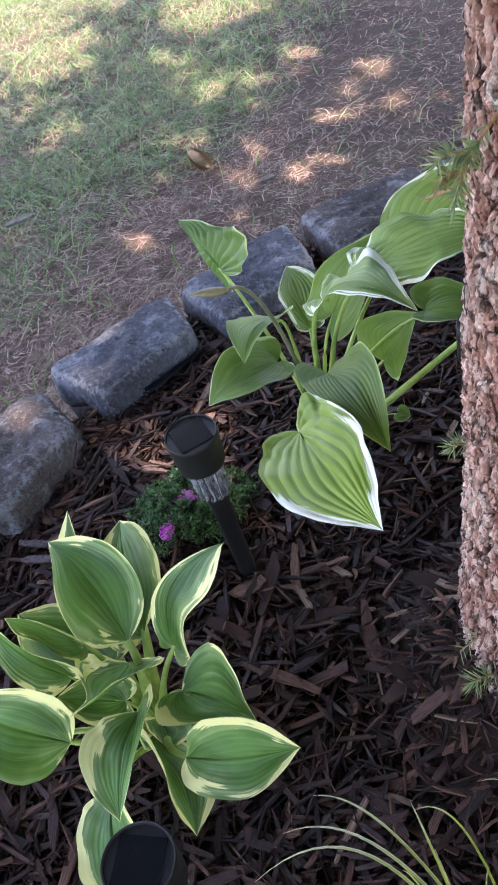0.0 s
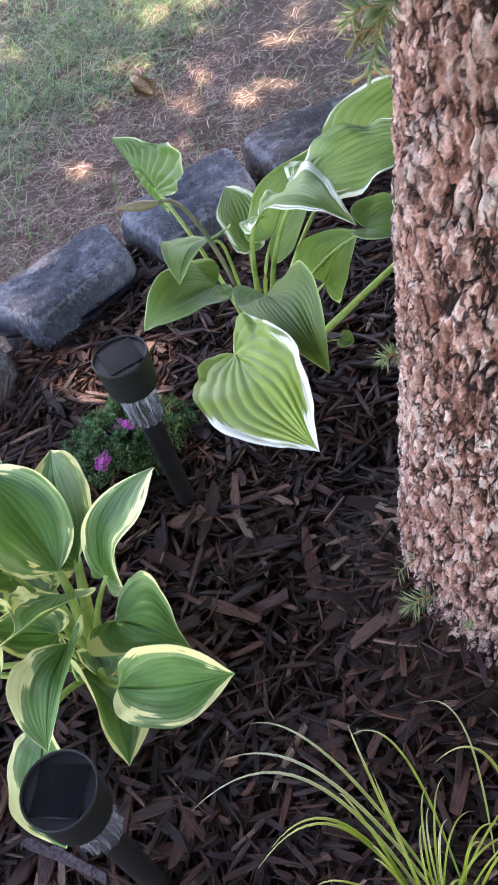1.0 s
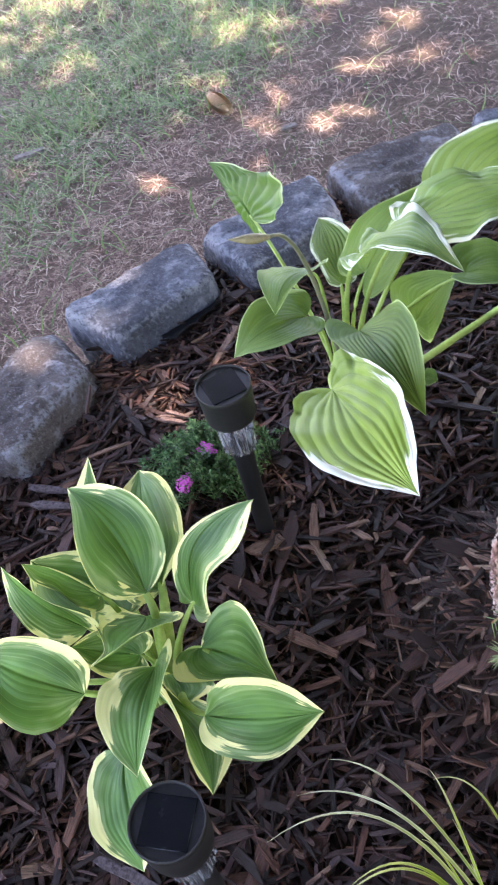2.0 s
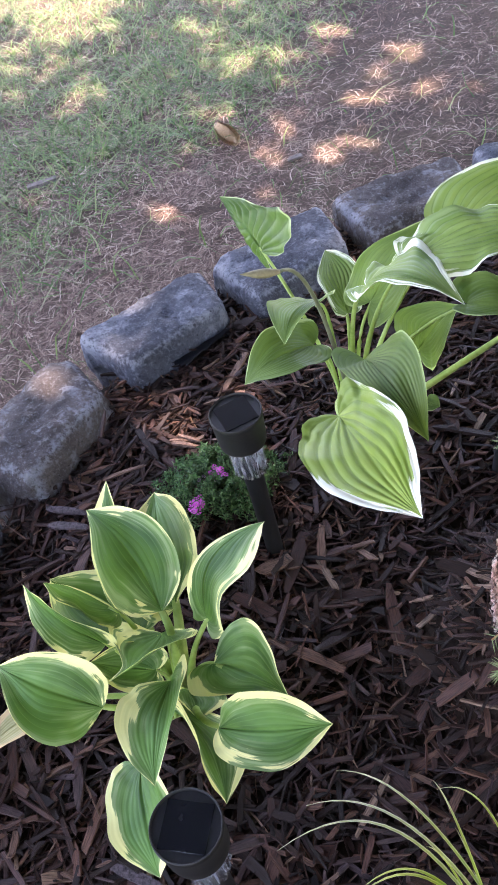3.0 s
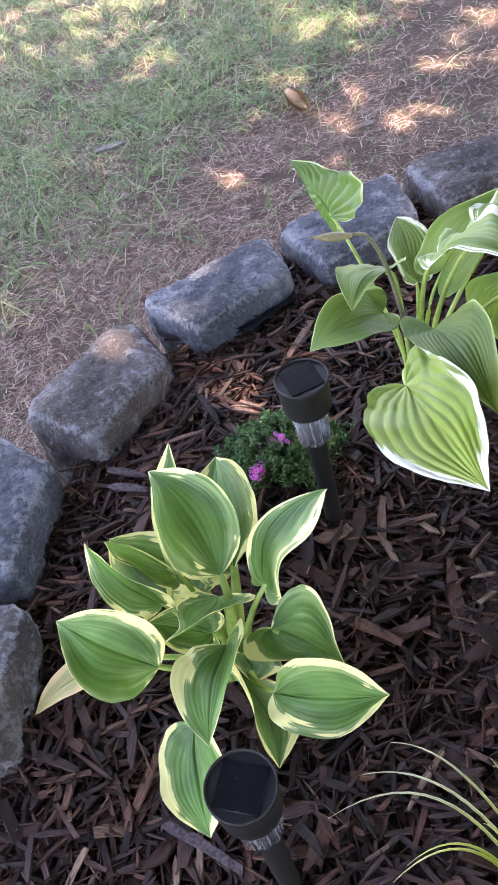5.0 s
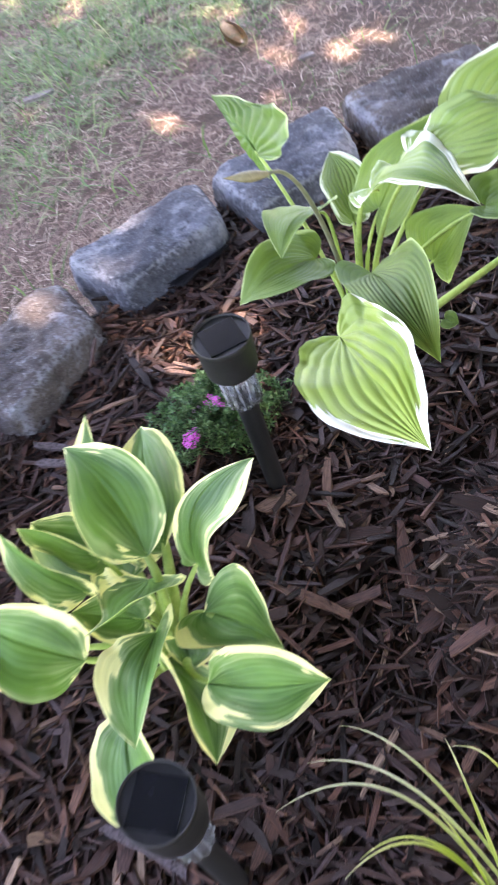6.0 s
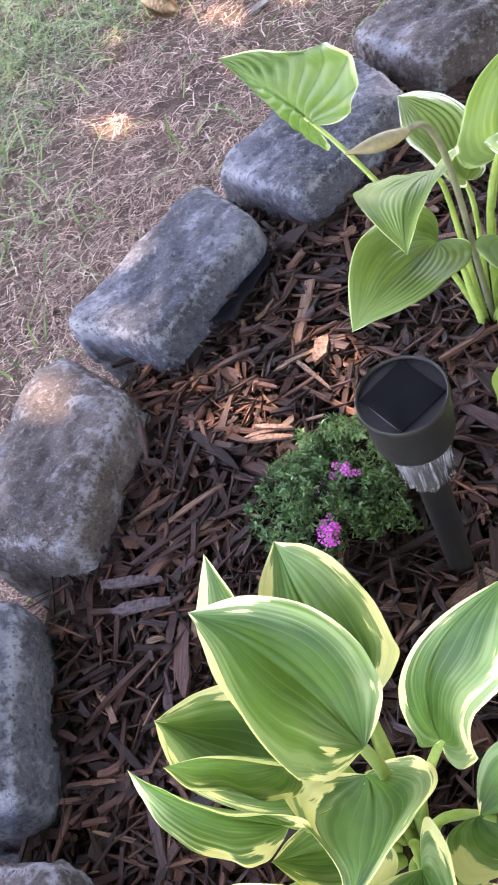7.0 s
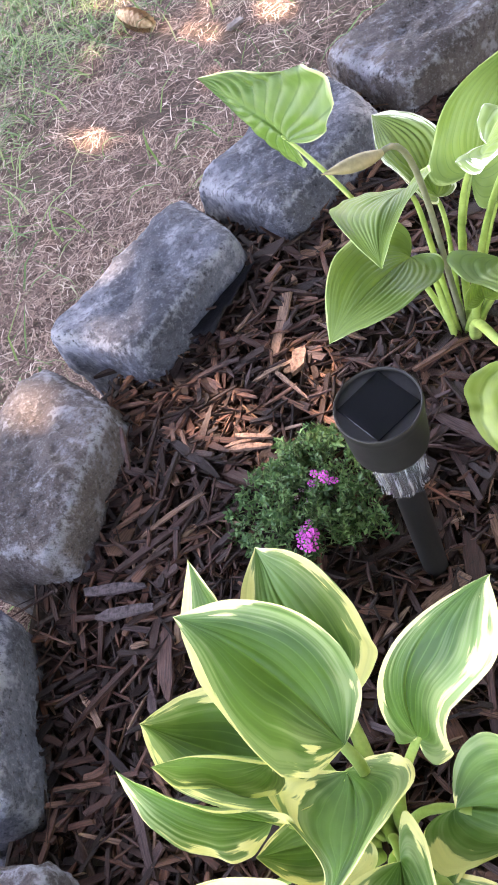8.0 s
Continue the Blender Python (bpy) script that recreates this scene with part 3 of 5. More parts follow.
edging_stone([(-0.124, 1.369), (-0.052, 1.216), (0.118, 1.298), (0.108, 1.428)], 0.153, 6, BROWN)
edging_stone([(0.122, 1.440), (0.140, 1.305), (0.330, 1.335), (0.335, 1.475)], 0.150, 7, GREY)


# ---- spruce ----
def trunk_axis(z):
    return Vector((0.168 + 0.145 * (z - 0.35), 0.53 + 0.01 * z, z))


def trunk_radius(z, a):
    flare = 0.012 * math.exp(-max(z - 0.02, 0) / 0.10)
    lobes = 1 + 0.35 * math.sin(a * 3 + 0.8) + 0.2 * math.sin(a * 5 + 2)
    return 0.1050 + flare * lobes - 0.006 * max(z - 0.4, 0)


def build_spruce():
    tree = thing("spruce_tree", (0.166, 0.53, 0.03), "mature spruce with flaking reddish-grey bark rising from the mulch", "tree")
    seg, z0, z1, rows = 480, 0.0, 0.95, 720
    vs, fs, plate, tone = [], [], [], []
    turns = [radians(105 + 210 * i / 400) for i in range(400)] + [radians(315 + 150 * i / 80) for i in range(80)]
    for j in range(rows + 1):
        z = z0 + (z1 - z0) * j / rows
        ax = trunk_axis(z)
        for i in range(seg):
            a = turns[i]
            r = trunk_radius(z, a)
            q = Vector((math.cos(a) * 0.1, math.sin(a) * 0.1, z))
            q += 0.0030 * Vector((noise.noise(q * 80), noise.noise(q * 60 + Vector((7, 0, 0))), 2.0 * noise.noise(q * 45 + Vector((0, 9, 0)))))
            w = Vector((q.x * 88, q.y * 88, q.z * 34))
            w += 0.55 * Vector((noise.noise(w * 1.3), noise.noise(w * 1.3 + Vector((5, 0, 0))), noise.noise(w * 1.3 + Vector((0, 8, 0)))))
            dist, near = noise.voronoi(w, distance_metric="CHEBYCHEV")
            gap = min(1.0, (dist[1] - dist[0]) * 6.0)
            cell = 0.5 + 0.5 * noise.cell(near[0] * 3.7)
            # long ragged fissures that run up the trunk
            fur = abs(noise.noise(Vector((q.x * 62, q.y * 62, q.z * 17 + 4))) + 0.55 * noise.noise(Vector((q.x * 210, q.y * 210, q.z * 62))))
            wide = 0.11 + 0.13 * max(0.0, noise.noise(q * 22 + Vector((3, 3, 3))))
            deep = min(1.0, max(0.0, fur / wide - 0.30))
            tilt = max(-0.5, min(0.5, near[0].z - w.z))
            lean = max(-0.5, min(0.5, (near[0].x - w.x) * 0.7))
            flake = noise.noise(Vector((q.x * 170, q.y * 170, q.z * 66))) + 0.5 * noise.noise(Vector((q.x * 420, q.y * 420, q.z * 260)))
            terrace = math.floor(flake * 4) / 4
            d = (0.0010 + 0.0011 * cell + 0.0018 * tilt + 0.0012 * lean) * (0.62 + 0.38 * gap) * (0.25 + 0.75 * deep) - 0.0052 * (1 - deep)
            d += 0.0026 * (abs(noise.noise(Vector((q.x * 120, q.y * 120, q.z * 48 + 9)))) - 0.3) + 0.0034 * terrace * (0.3 + 0.7 * deep) + 0.0006 * noise.noise(q * 430) + 0.0022 * noise.noise(q * 15)
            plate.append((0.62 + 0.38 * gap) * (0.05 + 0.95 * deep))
            tone.append(min(1.0, max(0.0, 0.55 * cell + 0.30 + 0.7 * terrace)))
            rr = r + 0.002 + d
            vs.append((ax.x + rr * math.cos(a) - 0.166, ax.y + rr * math.sin(a) - 0.53, z - 0.03))
    for j in range(rows):
        for i in range(seg):
            k = (i + 1) % seg
            fs.append((j * seg + i, j * seg + k, (j + 1) * seg + k, (j + 1) * seg + i))
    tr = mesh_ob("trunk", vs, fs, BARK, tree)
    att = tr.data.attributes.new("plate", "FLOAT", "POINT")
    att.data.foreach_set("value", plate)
    att = tr.data.attributes.new("tone", "FLOAT", "POINT")
    att.data.foreach_set("value", tone)
    pts, rad = [], []
    for i in range(12):
        z = 0.9 + i * 0.65
        pts.append(local(tree, trunk_axis(0.9) + Vector((0.03 * (z - 0.9), 0, z - 0.9))))
        rad.append(0.092 - 0.011 * i)
    v2, f2 = tube(pts, [max(r, 0.004) for r in rad], 24)
    up = mesh_ob("upper_trunk", v2, f2, BARK, tree)
    at2 = up.data.attributes.new("plate", "FLOAT", "POINT")
    at2.data.foreach_set("value", [0.7] * len(v2))
    return tree


def needle_strip(vs, fs, p, d, length, width, rng):
    """One needle: a slim four-sided spike."""
    d = d.normalized()
    x = d.cross(Vector((rng.uniform(-1, 1), rng.uniform(-1, 1), rng.uniform(-1, 1)))).normalized()
    y = x.cross(d)
    b = len(vs)
    for k, s in ((0.0, 0.7), (0.5, 1.0)):
        for q in (x, y, -x, -y):
            vs.append(p + d * (length * k) + q * (width * s * 0.5))
    vs.append(p + d * length)
    for i in range(4):
        k = (i + 1) % 4
        fs.append((b + i, b + k, b + 4 + k, b + 4 + i))
        fs.append((b + 4 + i, b + 4 + k, b + 8))


def sprig(tree, start, end, needles, length, seed, dry=False, bend=0.01, label="", thick=0.0011, tip_tuft=10, fallen=0.0):
    """A short shoot with its needles, growing from the trunk."""
    rng = random.Random(seed)
    s, e = local(tree, start), local(tree, end)
    mid = (s + e) / 2 + Vector((0, 0, bend))
    pts = bezier(s, s * 0.5 + mid * 0.5, mid * 0.5 + e * 0.5, e, 8)
    vs, fs = tube(pts, [thick * (1.15 - 0.06 * i) for i in range(9)], 6)
    stem = mesh_ob("shoot", vs, fs, TWIG, tree, label)
    nv, nf = [], []
    for i in range(needles):
        t = fallen + (1 - fallen) * (i + rng.random()) / needles
        k = min(int(t * 8), 7)
        p = pts[k].lerp(pts[k + 1], t * 8 - k)
        d = (pts[k + 1] - pts[k]).normalized()
        side = d.cross(Vector((rng.gauss(0, 1), rng.gauss(0, 1), rng.gauss(0, 1)))).normalized()
        needle_strip(nv, nf, p, d * rng.uniform(0.35, 0.8) + side, length * rng.uniform(0.75, 1.15), 0.0012, rng)
    d = (pts[-1] - pts[-2]).normalized()
    for i in range(tip_tuft):
        side = d.cross(Vector((rng.gauss(0, 1), rng.gauss(0, 1), rng.gauss(0, 1)))).normalized()
        needle_strip(nv, nf, pts[-1], d + side * rng.uniform(0.1, 0.9), length * rng.uniform(0.8, 1.1), 0.0012, rng)
    nd = mesh_ob("needles", nv, nf, NEEDLE_DRY if dry else NEEDLE, stem, smooth=False)
    nd["kind"] = "stuff"
    return stem


spruce = build_spruce()
sprig(spruce, (0.069, 0.537, 0.363), (0.053, 0.533, 0.373), 44, 0.013, 1, label="short green spruce shoot")
sprig(spruce, (0.064, 0.504, 0.162), (0.020, 0.483, 0.161), 10, 0.016, 2, label="brown shoot half bare of needles", fallen=0.45, tip_tuft=0)
sprig(spruce, (0.050, 0.473, 0.130), (0.027, 0.464, 0.137), 54, 0.017, 3, label="green spruce shoot close to the ground")
sprig(spruce, (0.097, 0.481, 0.153), (0.075, 0.440, 0.139), 90, 0.017, 4, label="green spruce shoot close to the ground")
sprig(spruce, (0.142, 0.482, 0.683), (0.097, 0.442, 0.671), 20, 0.0098, 11, label="yellowing spruce shoot", thick=0.0013)
sprig(spruce, (0.097, 0.442, 0.671), (0.080, 0.439, 0.642), 70, 0.0115, 5, label="yellowing spruce shoot", thick=0.0011, tip_tuft=6)
sprig(spruce, (0.093, 0.441, 0.664), (0.075, 0.441, 0.666), 40, 0.0107, 6, label="yellowing spruce shoot", thick=0.0009, tip_tuft=6)
sprig(spruce, (0.088, 0.440, 0.655), (0.075, 0.440, 0.656), 30, 0.0098, 9, dry=True, label="yellowing spruce shoot", thick=0.0009, tip_tuft=5)
sprig(spruce, (0.123, 0.566, 0.617), (0.106, 0.551, 0.628), 40, 0.013, 10, dry=True, label="yellowing spruce shoot", thick=0.0014)
sprig(spruce, (0.097, 0.538, 0.587), (0.072, 0.573, 0.570), 5, 0.012, 7, dry=True, label="bare brown spruce shoot", fallen=0.2, tip_tuft=0, thick=0.0018)
sprig(spruce, (0.094, 0.518, 0.417), (0.109, 0.502, 0.431), 10, 0.010, 8, dry=True, label="pale opening spruce bud", thick=0.003, bend=0)


def build_crown(tree):
    """Drooping boughs high over the bed, out of view and shaped to set the light: limbs with many flat sprays, whose
    gaps let the sun through in spots.
    """
    rng = random.Random(11)
    lv, lf, sv, sf = [], [], [], []
    spots = [(x - TO_SUN.x * z / TO_SUN.z, y - TO_SUN.y * z / TO_SUN.z, r) for x, y, z, r in SUN_SPOTS]
    for lim in range(236):
        if lim < 170:
            z = 2.2 + 5.4 * (lim / 170) ** 1.1
            a = lim * 2.39996 + rng.uniform(-0.2, 0.2)
        else:
            z = 1.35 + 0.02 * (lim - 170) if lim < 200 else 2.0 + 0.03 * (lim - 200)        # low boughs added to darken the shady sides
            a = radians(rng.uniform(-55, 40) if lim < 200 else rng.uniform(-105, -45))
        if lim < 170 and z < 4.6 and math.sin(a) < -0.2 and math.cos(a) < -0.45:
            continue        # boughs left out here to let sky light onto the bed
        reach = (3.6 - 0.45 * (z - 2.2)) * rng.uniform(0.8, 1.08)
        droop = 0.22
        if 1.5 < a % 6.2832 < 3.0 and lim < 170:
            # over the lawn: no low boughs, to admit light; long level upper ones for shade
            if z < 3.0:
                continue
            reach, droop = (4.9 - 0.40 * (z - 2.2)) * rng.uniform(0.8, 1.08), 0.08
        base = Vector((0.24 + 0.03 * (z - 0.9), 0.53, z))
        out = Vector((math.cos(a), math.sin(a), 0))
        tip = base + out * reach + Vector((0, 0, -droop * reach))
        pts = bezier(base, base + out * reach * 0.35 + Vector((0, 0, 0.1)), base + out * reach * 0.7, tip, 8)
        v, f = tube([local(tree, p) for p in pts], [0.02 - 0.002 * i for i in range(9)], 5)
        b = len(lv)
        lv += v
        lf += [tuple(i + b for i in q) for q in f]
        side = Vector((-out.y, out.x, 0))
        for i in range(1500 if 1.2 < a % 6.2832 < 3.1 else 420):
            t = rng.uniform(0.06, 1.0)
            k = min(int(t * 8), 7)
            p = pts[k].lerp(pts[k + 1], t * 8 - k) + side * rng.uniform(-1, 1) * (0.42 * (1.1 - t) + 0.30) + Vector((0, 0, rng.uniform(-0.18, 0.05)))
            d = (out * rng.uniform(0.3, 1) + side * rng.uniform(-0.9, 0.9) + Vector((0, 0, rng.uniform(-0.5, 0.1)))).normalized()
            x = d.cross(Vector((0, 0, 1))).normalized()
            l, w = rng.uniform(0.08, 0.19), rng.uniform(0.013, 0.032)
            q = p - TO_SUN * (p.z / TO_SUN.z)
            e = q + d * l - TO_SUN * (d.z * l / TO_SUN.z)
            h = (q + e) / 2
            if any(min((g.x - c[0]) ** 2 + (g.y - c[1]) ** 2 for g in (q, h, e)) < c[2] ** 2 for c in spots):
                continue
            p = local(tree, p)
            b = len(sv)
            sv += [p, p + d * l * 0.4 + x * w, p + d * l, p + d * l * 0.4 - x * w]
            sf.append((b, b + 1, b + 2, b + 3))
    mesh_ob("limbs", lv, lf, TWIG, tree)
    ob = mesh_ob("crown", sv, sf, CROWN_LEAF, tree, smooth=False)
    ob["kind"] = "stuff"


# spots to be sunlit, where the crown is kept open: x, y, z, radius
SUN_SPOTS = [(-0.275, 0.955, 0.10, 0.034), (-0.36, 1.95, 0, 0.026), (-0.53, 0.98, 0.16, 0.042), (-0.43, 1.14, 0.16, 0.041), (-0.14, 1.22, 0.155, 0.030), (-0.42, 2.1, 0, 0.034), (-0.34, 2.35, 0, 0.050),
             (-0.23, 2.33, 0, 0.043), (-0.06, 1.81, 0, 0.032), (-0.24, 1.82, 0, 0.032), (-0.39, 1.6, 0, 0.026), (-0.58, 1.87, 0, 0.027),
             (-0.335, 0.885, 0.1, 0.040), (-0.46, 1.95, 0, 0.030), (-0.11, 2.42, 0, 0.058), (0.06, 2.21, 0, 0.048), (-0.01, 1.99, 0, 0.040),
             (0.09, 2.01, 0, 0.043), (-0.12, 1.74, 0, 0.029), (-0.27, 0.95, 0.1, 0.030), (-0.53, 1.81, 0, 0.025),
             (-1.4, 4, 0, 0.650), (-0.38, 2.94, 0, 0.130), (-0.75, 3.6, 0, 0.160), (-0.45, 3.1, 0, 0.100), (-0.9, 3.1, 0, 0.120)]
gaps = random.Random(77)
SUN_SPOTS += [(gaps.uniform(-0.50, 0.35), gaps.uniform(1.55, 2.75), 0, gaps.uniform(0.012, 0.030)) for _ in range(46)]
SUN_SPOTS += [(gaps.uniform(-1.6, 0.4), gaps.uniform(2.8, 4.2), 0, gaps.uniform(0.03, 0.09)) for _ in range(26)]
gaps = random.Random(78)
SUN_SPOTS += [(gaps.uniform(-0.42, -0.22), gaps.uniform(0.87, 1.07), 0.1, gaps.uniform(0.007, 0.017)) for _ in range(22)]
build_crown(spruce)


# ---- hostas ----
def rib_phase(a, u, fan):
    """Runs across the veins: they keep along the blade (fan 0) or leave its midrib for the rim (fan 1)."""
    return (1 - fan) * a - fan * 1.3 * (u - 0.35 * a)


def leaf(plant, base, tip, half, face=(0.0, -0.55, 0.83), arch=0.08, curl=(0.5, 0.5), wave=0.05, ridge=0.0012, ribs=7, lobe=0.22,
         material=None, root=None, thick=0.0029, seed=0, label="", waves=3.0, bow=0.0, twist=0.0, full=1.0, swell=None, straight=False, fan=0.0):
    """A heart-shaped ribbed blade from base to tip, with its stalk from root. face: the way its upper side looks;
    curl: how far each side rolls up, in radians, at its base and at its tip; half, lobe and full may differ from side
    to side; swell: how much wider each side is at three places along its rim; fan: how far the veins run out to the rim."""
    halves, lobes, fulls = [q if isinstance(q, tuple) else (q, q) for q in (half, lobe, full)]
    curls = [q if isinstance(q, tuple) else (q, q) for q in curl]
    swell = swell or ((0.0, 0.0, 0.0), (0.0, 0.0, 0.0))
    half = max(halves)
    material = material or CREAM
    b, t = local(plant, base), local(plant, tip)
    y = (t - b)
    length = y.length
    y.normalize()
    n = Vector(face)
    n = (n - y * n.dot(y)).normalized()
    x = y.cross(n)
    nu, nv = 48, 64
    rng = random.Random(seed * 7 + 3)
    ph1, ph2, ph3 = rng.uniform(0, 6.28), rng.uniform(0, 6.28), rng.uniform(0, 6.28)
    rims = []
    for lb, fu in zip(lobes, fulls):
        rim = []
        for q in ([(0, 0), (0.22, -0.8 * lb), (0.95, -1.35 * lb), (1.0, 0.10 + 0.14 * fu)],
                  [(1.0, 0.10 + 0.14 * fu), (0.86 + 0.18 * fu, 0.40 + 0.20 * fu), (0.38 + 0.22 * fu, 0.72 + 0.12 * fu), (0.10, 0.945), (0, 1)]):
            m = len(q) - 1
            for k in range(0 if m == 3 else 1, 41):
                w = k / 40
                c = [math.comb(m, i) * w ** i * (1 - w) ** (m - i) for i in range(m + 1)]
                rim.append((sum(g * p[0] for g, p in zip(c, q)), sum(g * p[1] for g, p in zip(c, q))))
        rims.append(rim)
    vs, uvs, fs = [], [], []
    for i in range(nu + 1):
        u = i / nu
        f = u * 80
        k = min(int(f), 79)
        mid = u ** 1.15
        for j in range(nv + 1):
            v = 2 * j / nv - 1
            a, e = abs(v), 0 if v < 0 else 1
            rim, ph = rims[e], (ph1, ph2)[e]
            c = curls[e][0] + (curls[e][1] - curls[e][0]) * u
            ex = rim[k][0] + (rim[k + 1][0] - rim[k][0]) * (f - k)
            ey = rim[k][1] + (rim[k + 1][1] - rim[k][1]) * (f - k)
            w = halves[e] * ex * (1 + sum(g * math.exp(-((u - q) / 0.12) ** 2) for g, q in zip(swell[e], (0.42, 0.62, 0.82))))
            w *= 1 + 0.012 * math.sin(11 * u + ph) + 0.010 * math.sin(27 * u + 2 * ph)
            ang = c * a
            across = w * (math.sin(ang) / c if abs(c) > 1e-3 else a)
            rise = w * ((1 - math.cos(ang)) / c if abs(c) > 1e-3 else 0)
            along = length * (mid + (ey - mid) * a ** 1.6)
            t = max(0.0, along / length)
            h = arch * length * 4 * t * (1 - t)
            flut = math.sin(waves * 6.28 * u + ph) + 0.45 * math.sin(waves * 14.1 * u + ph3 + ph)
            h += rise + halves[e] * wave * a ** 2.5 * flut * min(1, 4 * u) * ex
            h += 0.05 * half * noise.noise((u * 3.1 + seed, v * 2.3, 0.5)) * min(1, ex * 2) * (1 - a ** 4)
            # sunken veins with rounded quilts between them
            h += ridge * (2 * abs(math.sin(rib_phase(a, u, fan) * ribs * math.pi)) ** 0.7 - 1.2) * min(1, ex * 1.6) * (1 - 0.55 * (1 - fan) * a) * (1 - fan + fan * min(1, 4 * a))
            h -= 0.0030 * math.exp(-(a / 0.05) ** 2) * (1 - u)
            side = twist * half * (t - 0.2) * ex
            p = b + x * ((across if v > 0 else -across) + bow * length * 4 * t * (1 - t)) + y * along + n * (h + side * v)
            vs.append(p)
            uvs.append((0.5 + 0.5 * v, u))
    w1 = nv + 1
    for i in range(nu):
        for j in range(nv):
            fs.append((i * w1 + j, i * w1 + j + 1, (i + 1) * w1 + j + 1, (i + 1) * w1 + j))
    ob = mesh_ob("leaf", vs, fs, material, plant, label)
    layer = ob.data.uv_layers.new(name="leaf")
    flat = []
    for p in ob.data.polygons:
        for vi in p.vertices:
            flat += uvs[vi]
    layer.data.foreach_set("uv", flat)
    layer = ob.data.uv_layers.new(name="veins")
    layer.data.foreach_set("uv", [c for p in ob.data.polygons for vi in p.vertices
                                  for c in (rib_phase(abs(2 * uvs[vi][0] - 1), uvs[vi][1], fan), 0)])
    r = local(plant, root) if root is not None else Vector((0, 0, 0))
    d = (b - r)
    pts = bezier(r, r + Vector((d.x * 0.2, d.y * 0.2, d.z * 0.55)), b - y * min(0.03, length * 0.25) - n * 0.002, b + y * 0.010 - n * 0.0015, 14)
    if straight:
        pts = bezier(r, r.lerp(b, 0.33), r.lerp(b, 0.67), b, 14)
    v2, f2 = tube(pts, [thick * (1.45 - 0.055 * i) for i in range(15)], 10, 0.75)
    mesh_ob("petiole", v2, f2, STALK, ob)
    return ob


near_hosta = thing("hosta_plant", (-0.318, 0.515, bed_z(-0.318, 0.515)), "hosta with blue-green leaves edged in cream, growing in mulch", "hosta", "hostas")
R1 = near_hosta.location
H1 = dict(material=CREAM, ridge=0.00030, ribs=7)
leaf(near_hosta, (-0.306, 0.544, 0.183), (-0.382, 0.641, 0.249), (0.0529, 0.0478), (0.34, -0.34, 0.88), 0.144, ((0.91, 1.03), (1.14, 0.92)), root=R1 + Vector((0, 0.01, 0)), seed=1, bow=0.047, twist=0.03,
     lobe=(-0.02, -0.01), full=(0.5, 1.26), swell=((-0.11, 0.14, -0.09), (-0.04, -0.04, 0.03)), thick=0.0056, **H1)
leaf(near_hosta, (-0.261, 0.538, 0.169), (-0.178, 0.582, 0.259), (0.0182, 0.0352), (-0.28, -0.73, 0.62), 0.117, ((0.48, 0.62), (0.14, 0.79)), root=R1 + Vector((0.008, 0.004, 0)), seed=2, bow=-0.182, twist=0.62,
     lobe=(0.09, 0.18), full=(0.45, 2.06), swell=((0.01, 0.04, -0.12), (-0.18, 0.12, -0.07)), thick=0.0042, **H1)
leaf(near_hosta, (-0.307, 0.578, 0.144), (-0.329, 0.703, 0.196), (0.0497, 0.0645), (-0.29, -0.41, 0.87), 0.081, ((0.79, 0.75), (0.91, 0.61)), root=R1 + Vector((0.004, 0.012, 0)), seed=3, bow=0.025, twist=-0.08,
     lobe=(0.15, -0.07), full=(0.92, 1.11), swell=((-0, -0.01, -0.02), (0.07, -0.05, 0.08)), thick=0.0062, **H1)
leaf(near_hosta, (-0.349, 0.584, 0.144), (-0.361, 0.674, 0.257), (0.0418, 0.0474), (-0.62, -0.64, 0.45), 0.054, ((0.93, 0.95), (0.54, 0.62)), root=R1 + Vector((-0.006, 0.012, 0)), seed=4, bow=0.01, twist=0.02,
     lobe=(0.14, 0.15), full=(0.93, 1), swell=((-0.06, 0.04, -0.04), (0, 0.01, 0)), thick=0.004, **H1)
leaf(near_hosta, (-0.348, 0.557, 0.132), (-0.452, 0.614, 0.173), (0.0535, 0.0504), (0.33, -0.07, 0.94), -0.125, ((1.07, 1.2), (0.99, 0.98)), root=R1 + Vector((-0.008, 0.008, 0)), seed=5, bow=-0.005, twist=-0.17,
     lobe=(0.15, 0.15), full=(1.49, 1.53), swell=((0, 0.04, -0.07), (0, 0.01, -0.07)), thick=0.0034, **H1)
leaf(near_hosta, (-0.355, 0.548, 0.188), (-0.411, 0.546, 0.253), (0.0307, 0.0124), (0.26, -0.94, 0.2), -0.031, ((2.11, 2.01), (1.94, 1.84)), root=R1 + Vector((-0.008, 0.006, 0)), seed=17, bow=0.021, twist=-0.39,
     lobe=(0.15, 0.15), full=(0.87, 1.07), swell=((0.04, -0.37, 0.15), (0, -0, -0.02)), thick=0.0034, **H1)
leaf(near_hosta, (-0.366, 0.515, 0.178), (-0.442, 0.558, 0.239), (0.0337, 0.0279), (-0.11, -0.87, 0.48), 0.054, ((0.67, 0.67), (1.07, 0.92)), root=R1 + Vector((-0.01, 0, 0)), seed=6, bow=-0.064, twist=0.27,
     lobe=(0.01, 0.16), full=(0.97, 0.9), swell=((-0.02, -0.12, 0.06), (0.03, -0.09, 0.03)), thick=0.004, wave=0.07, **H1)
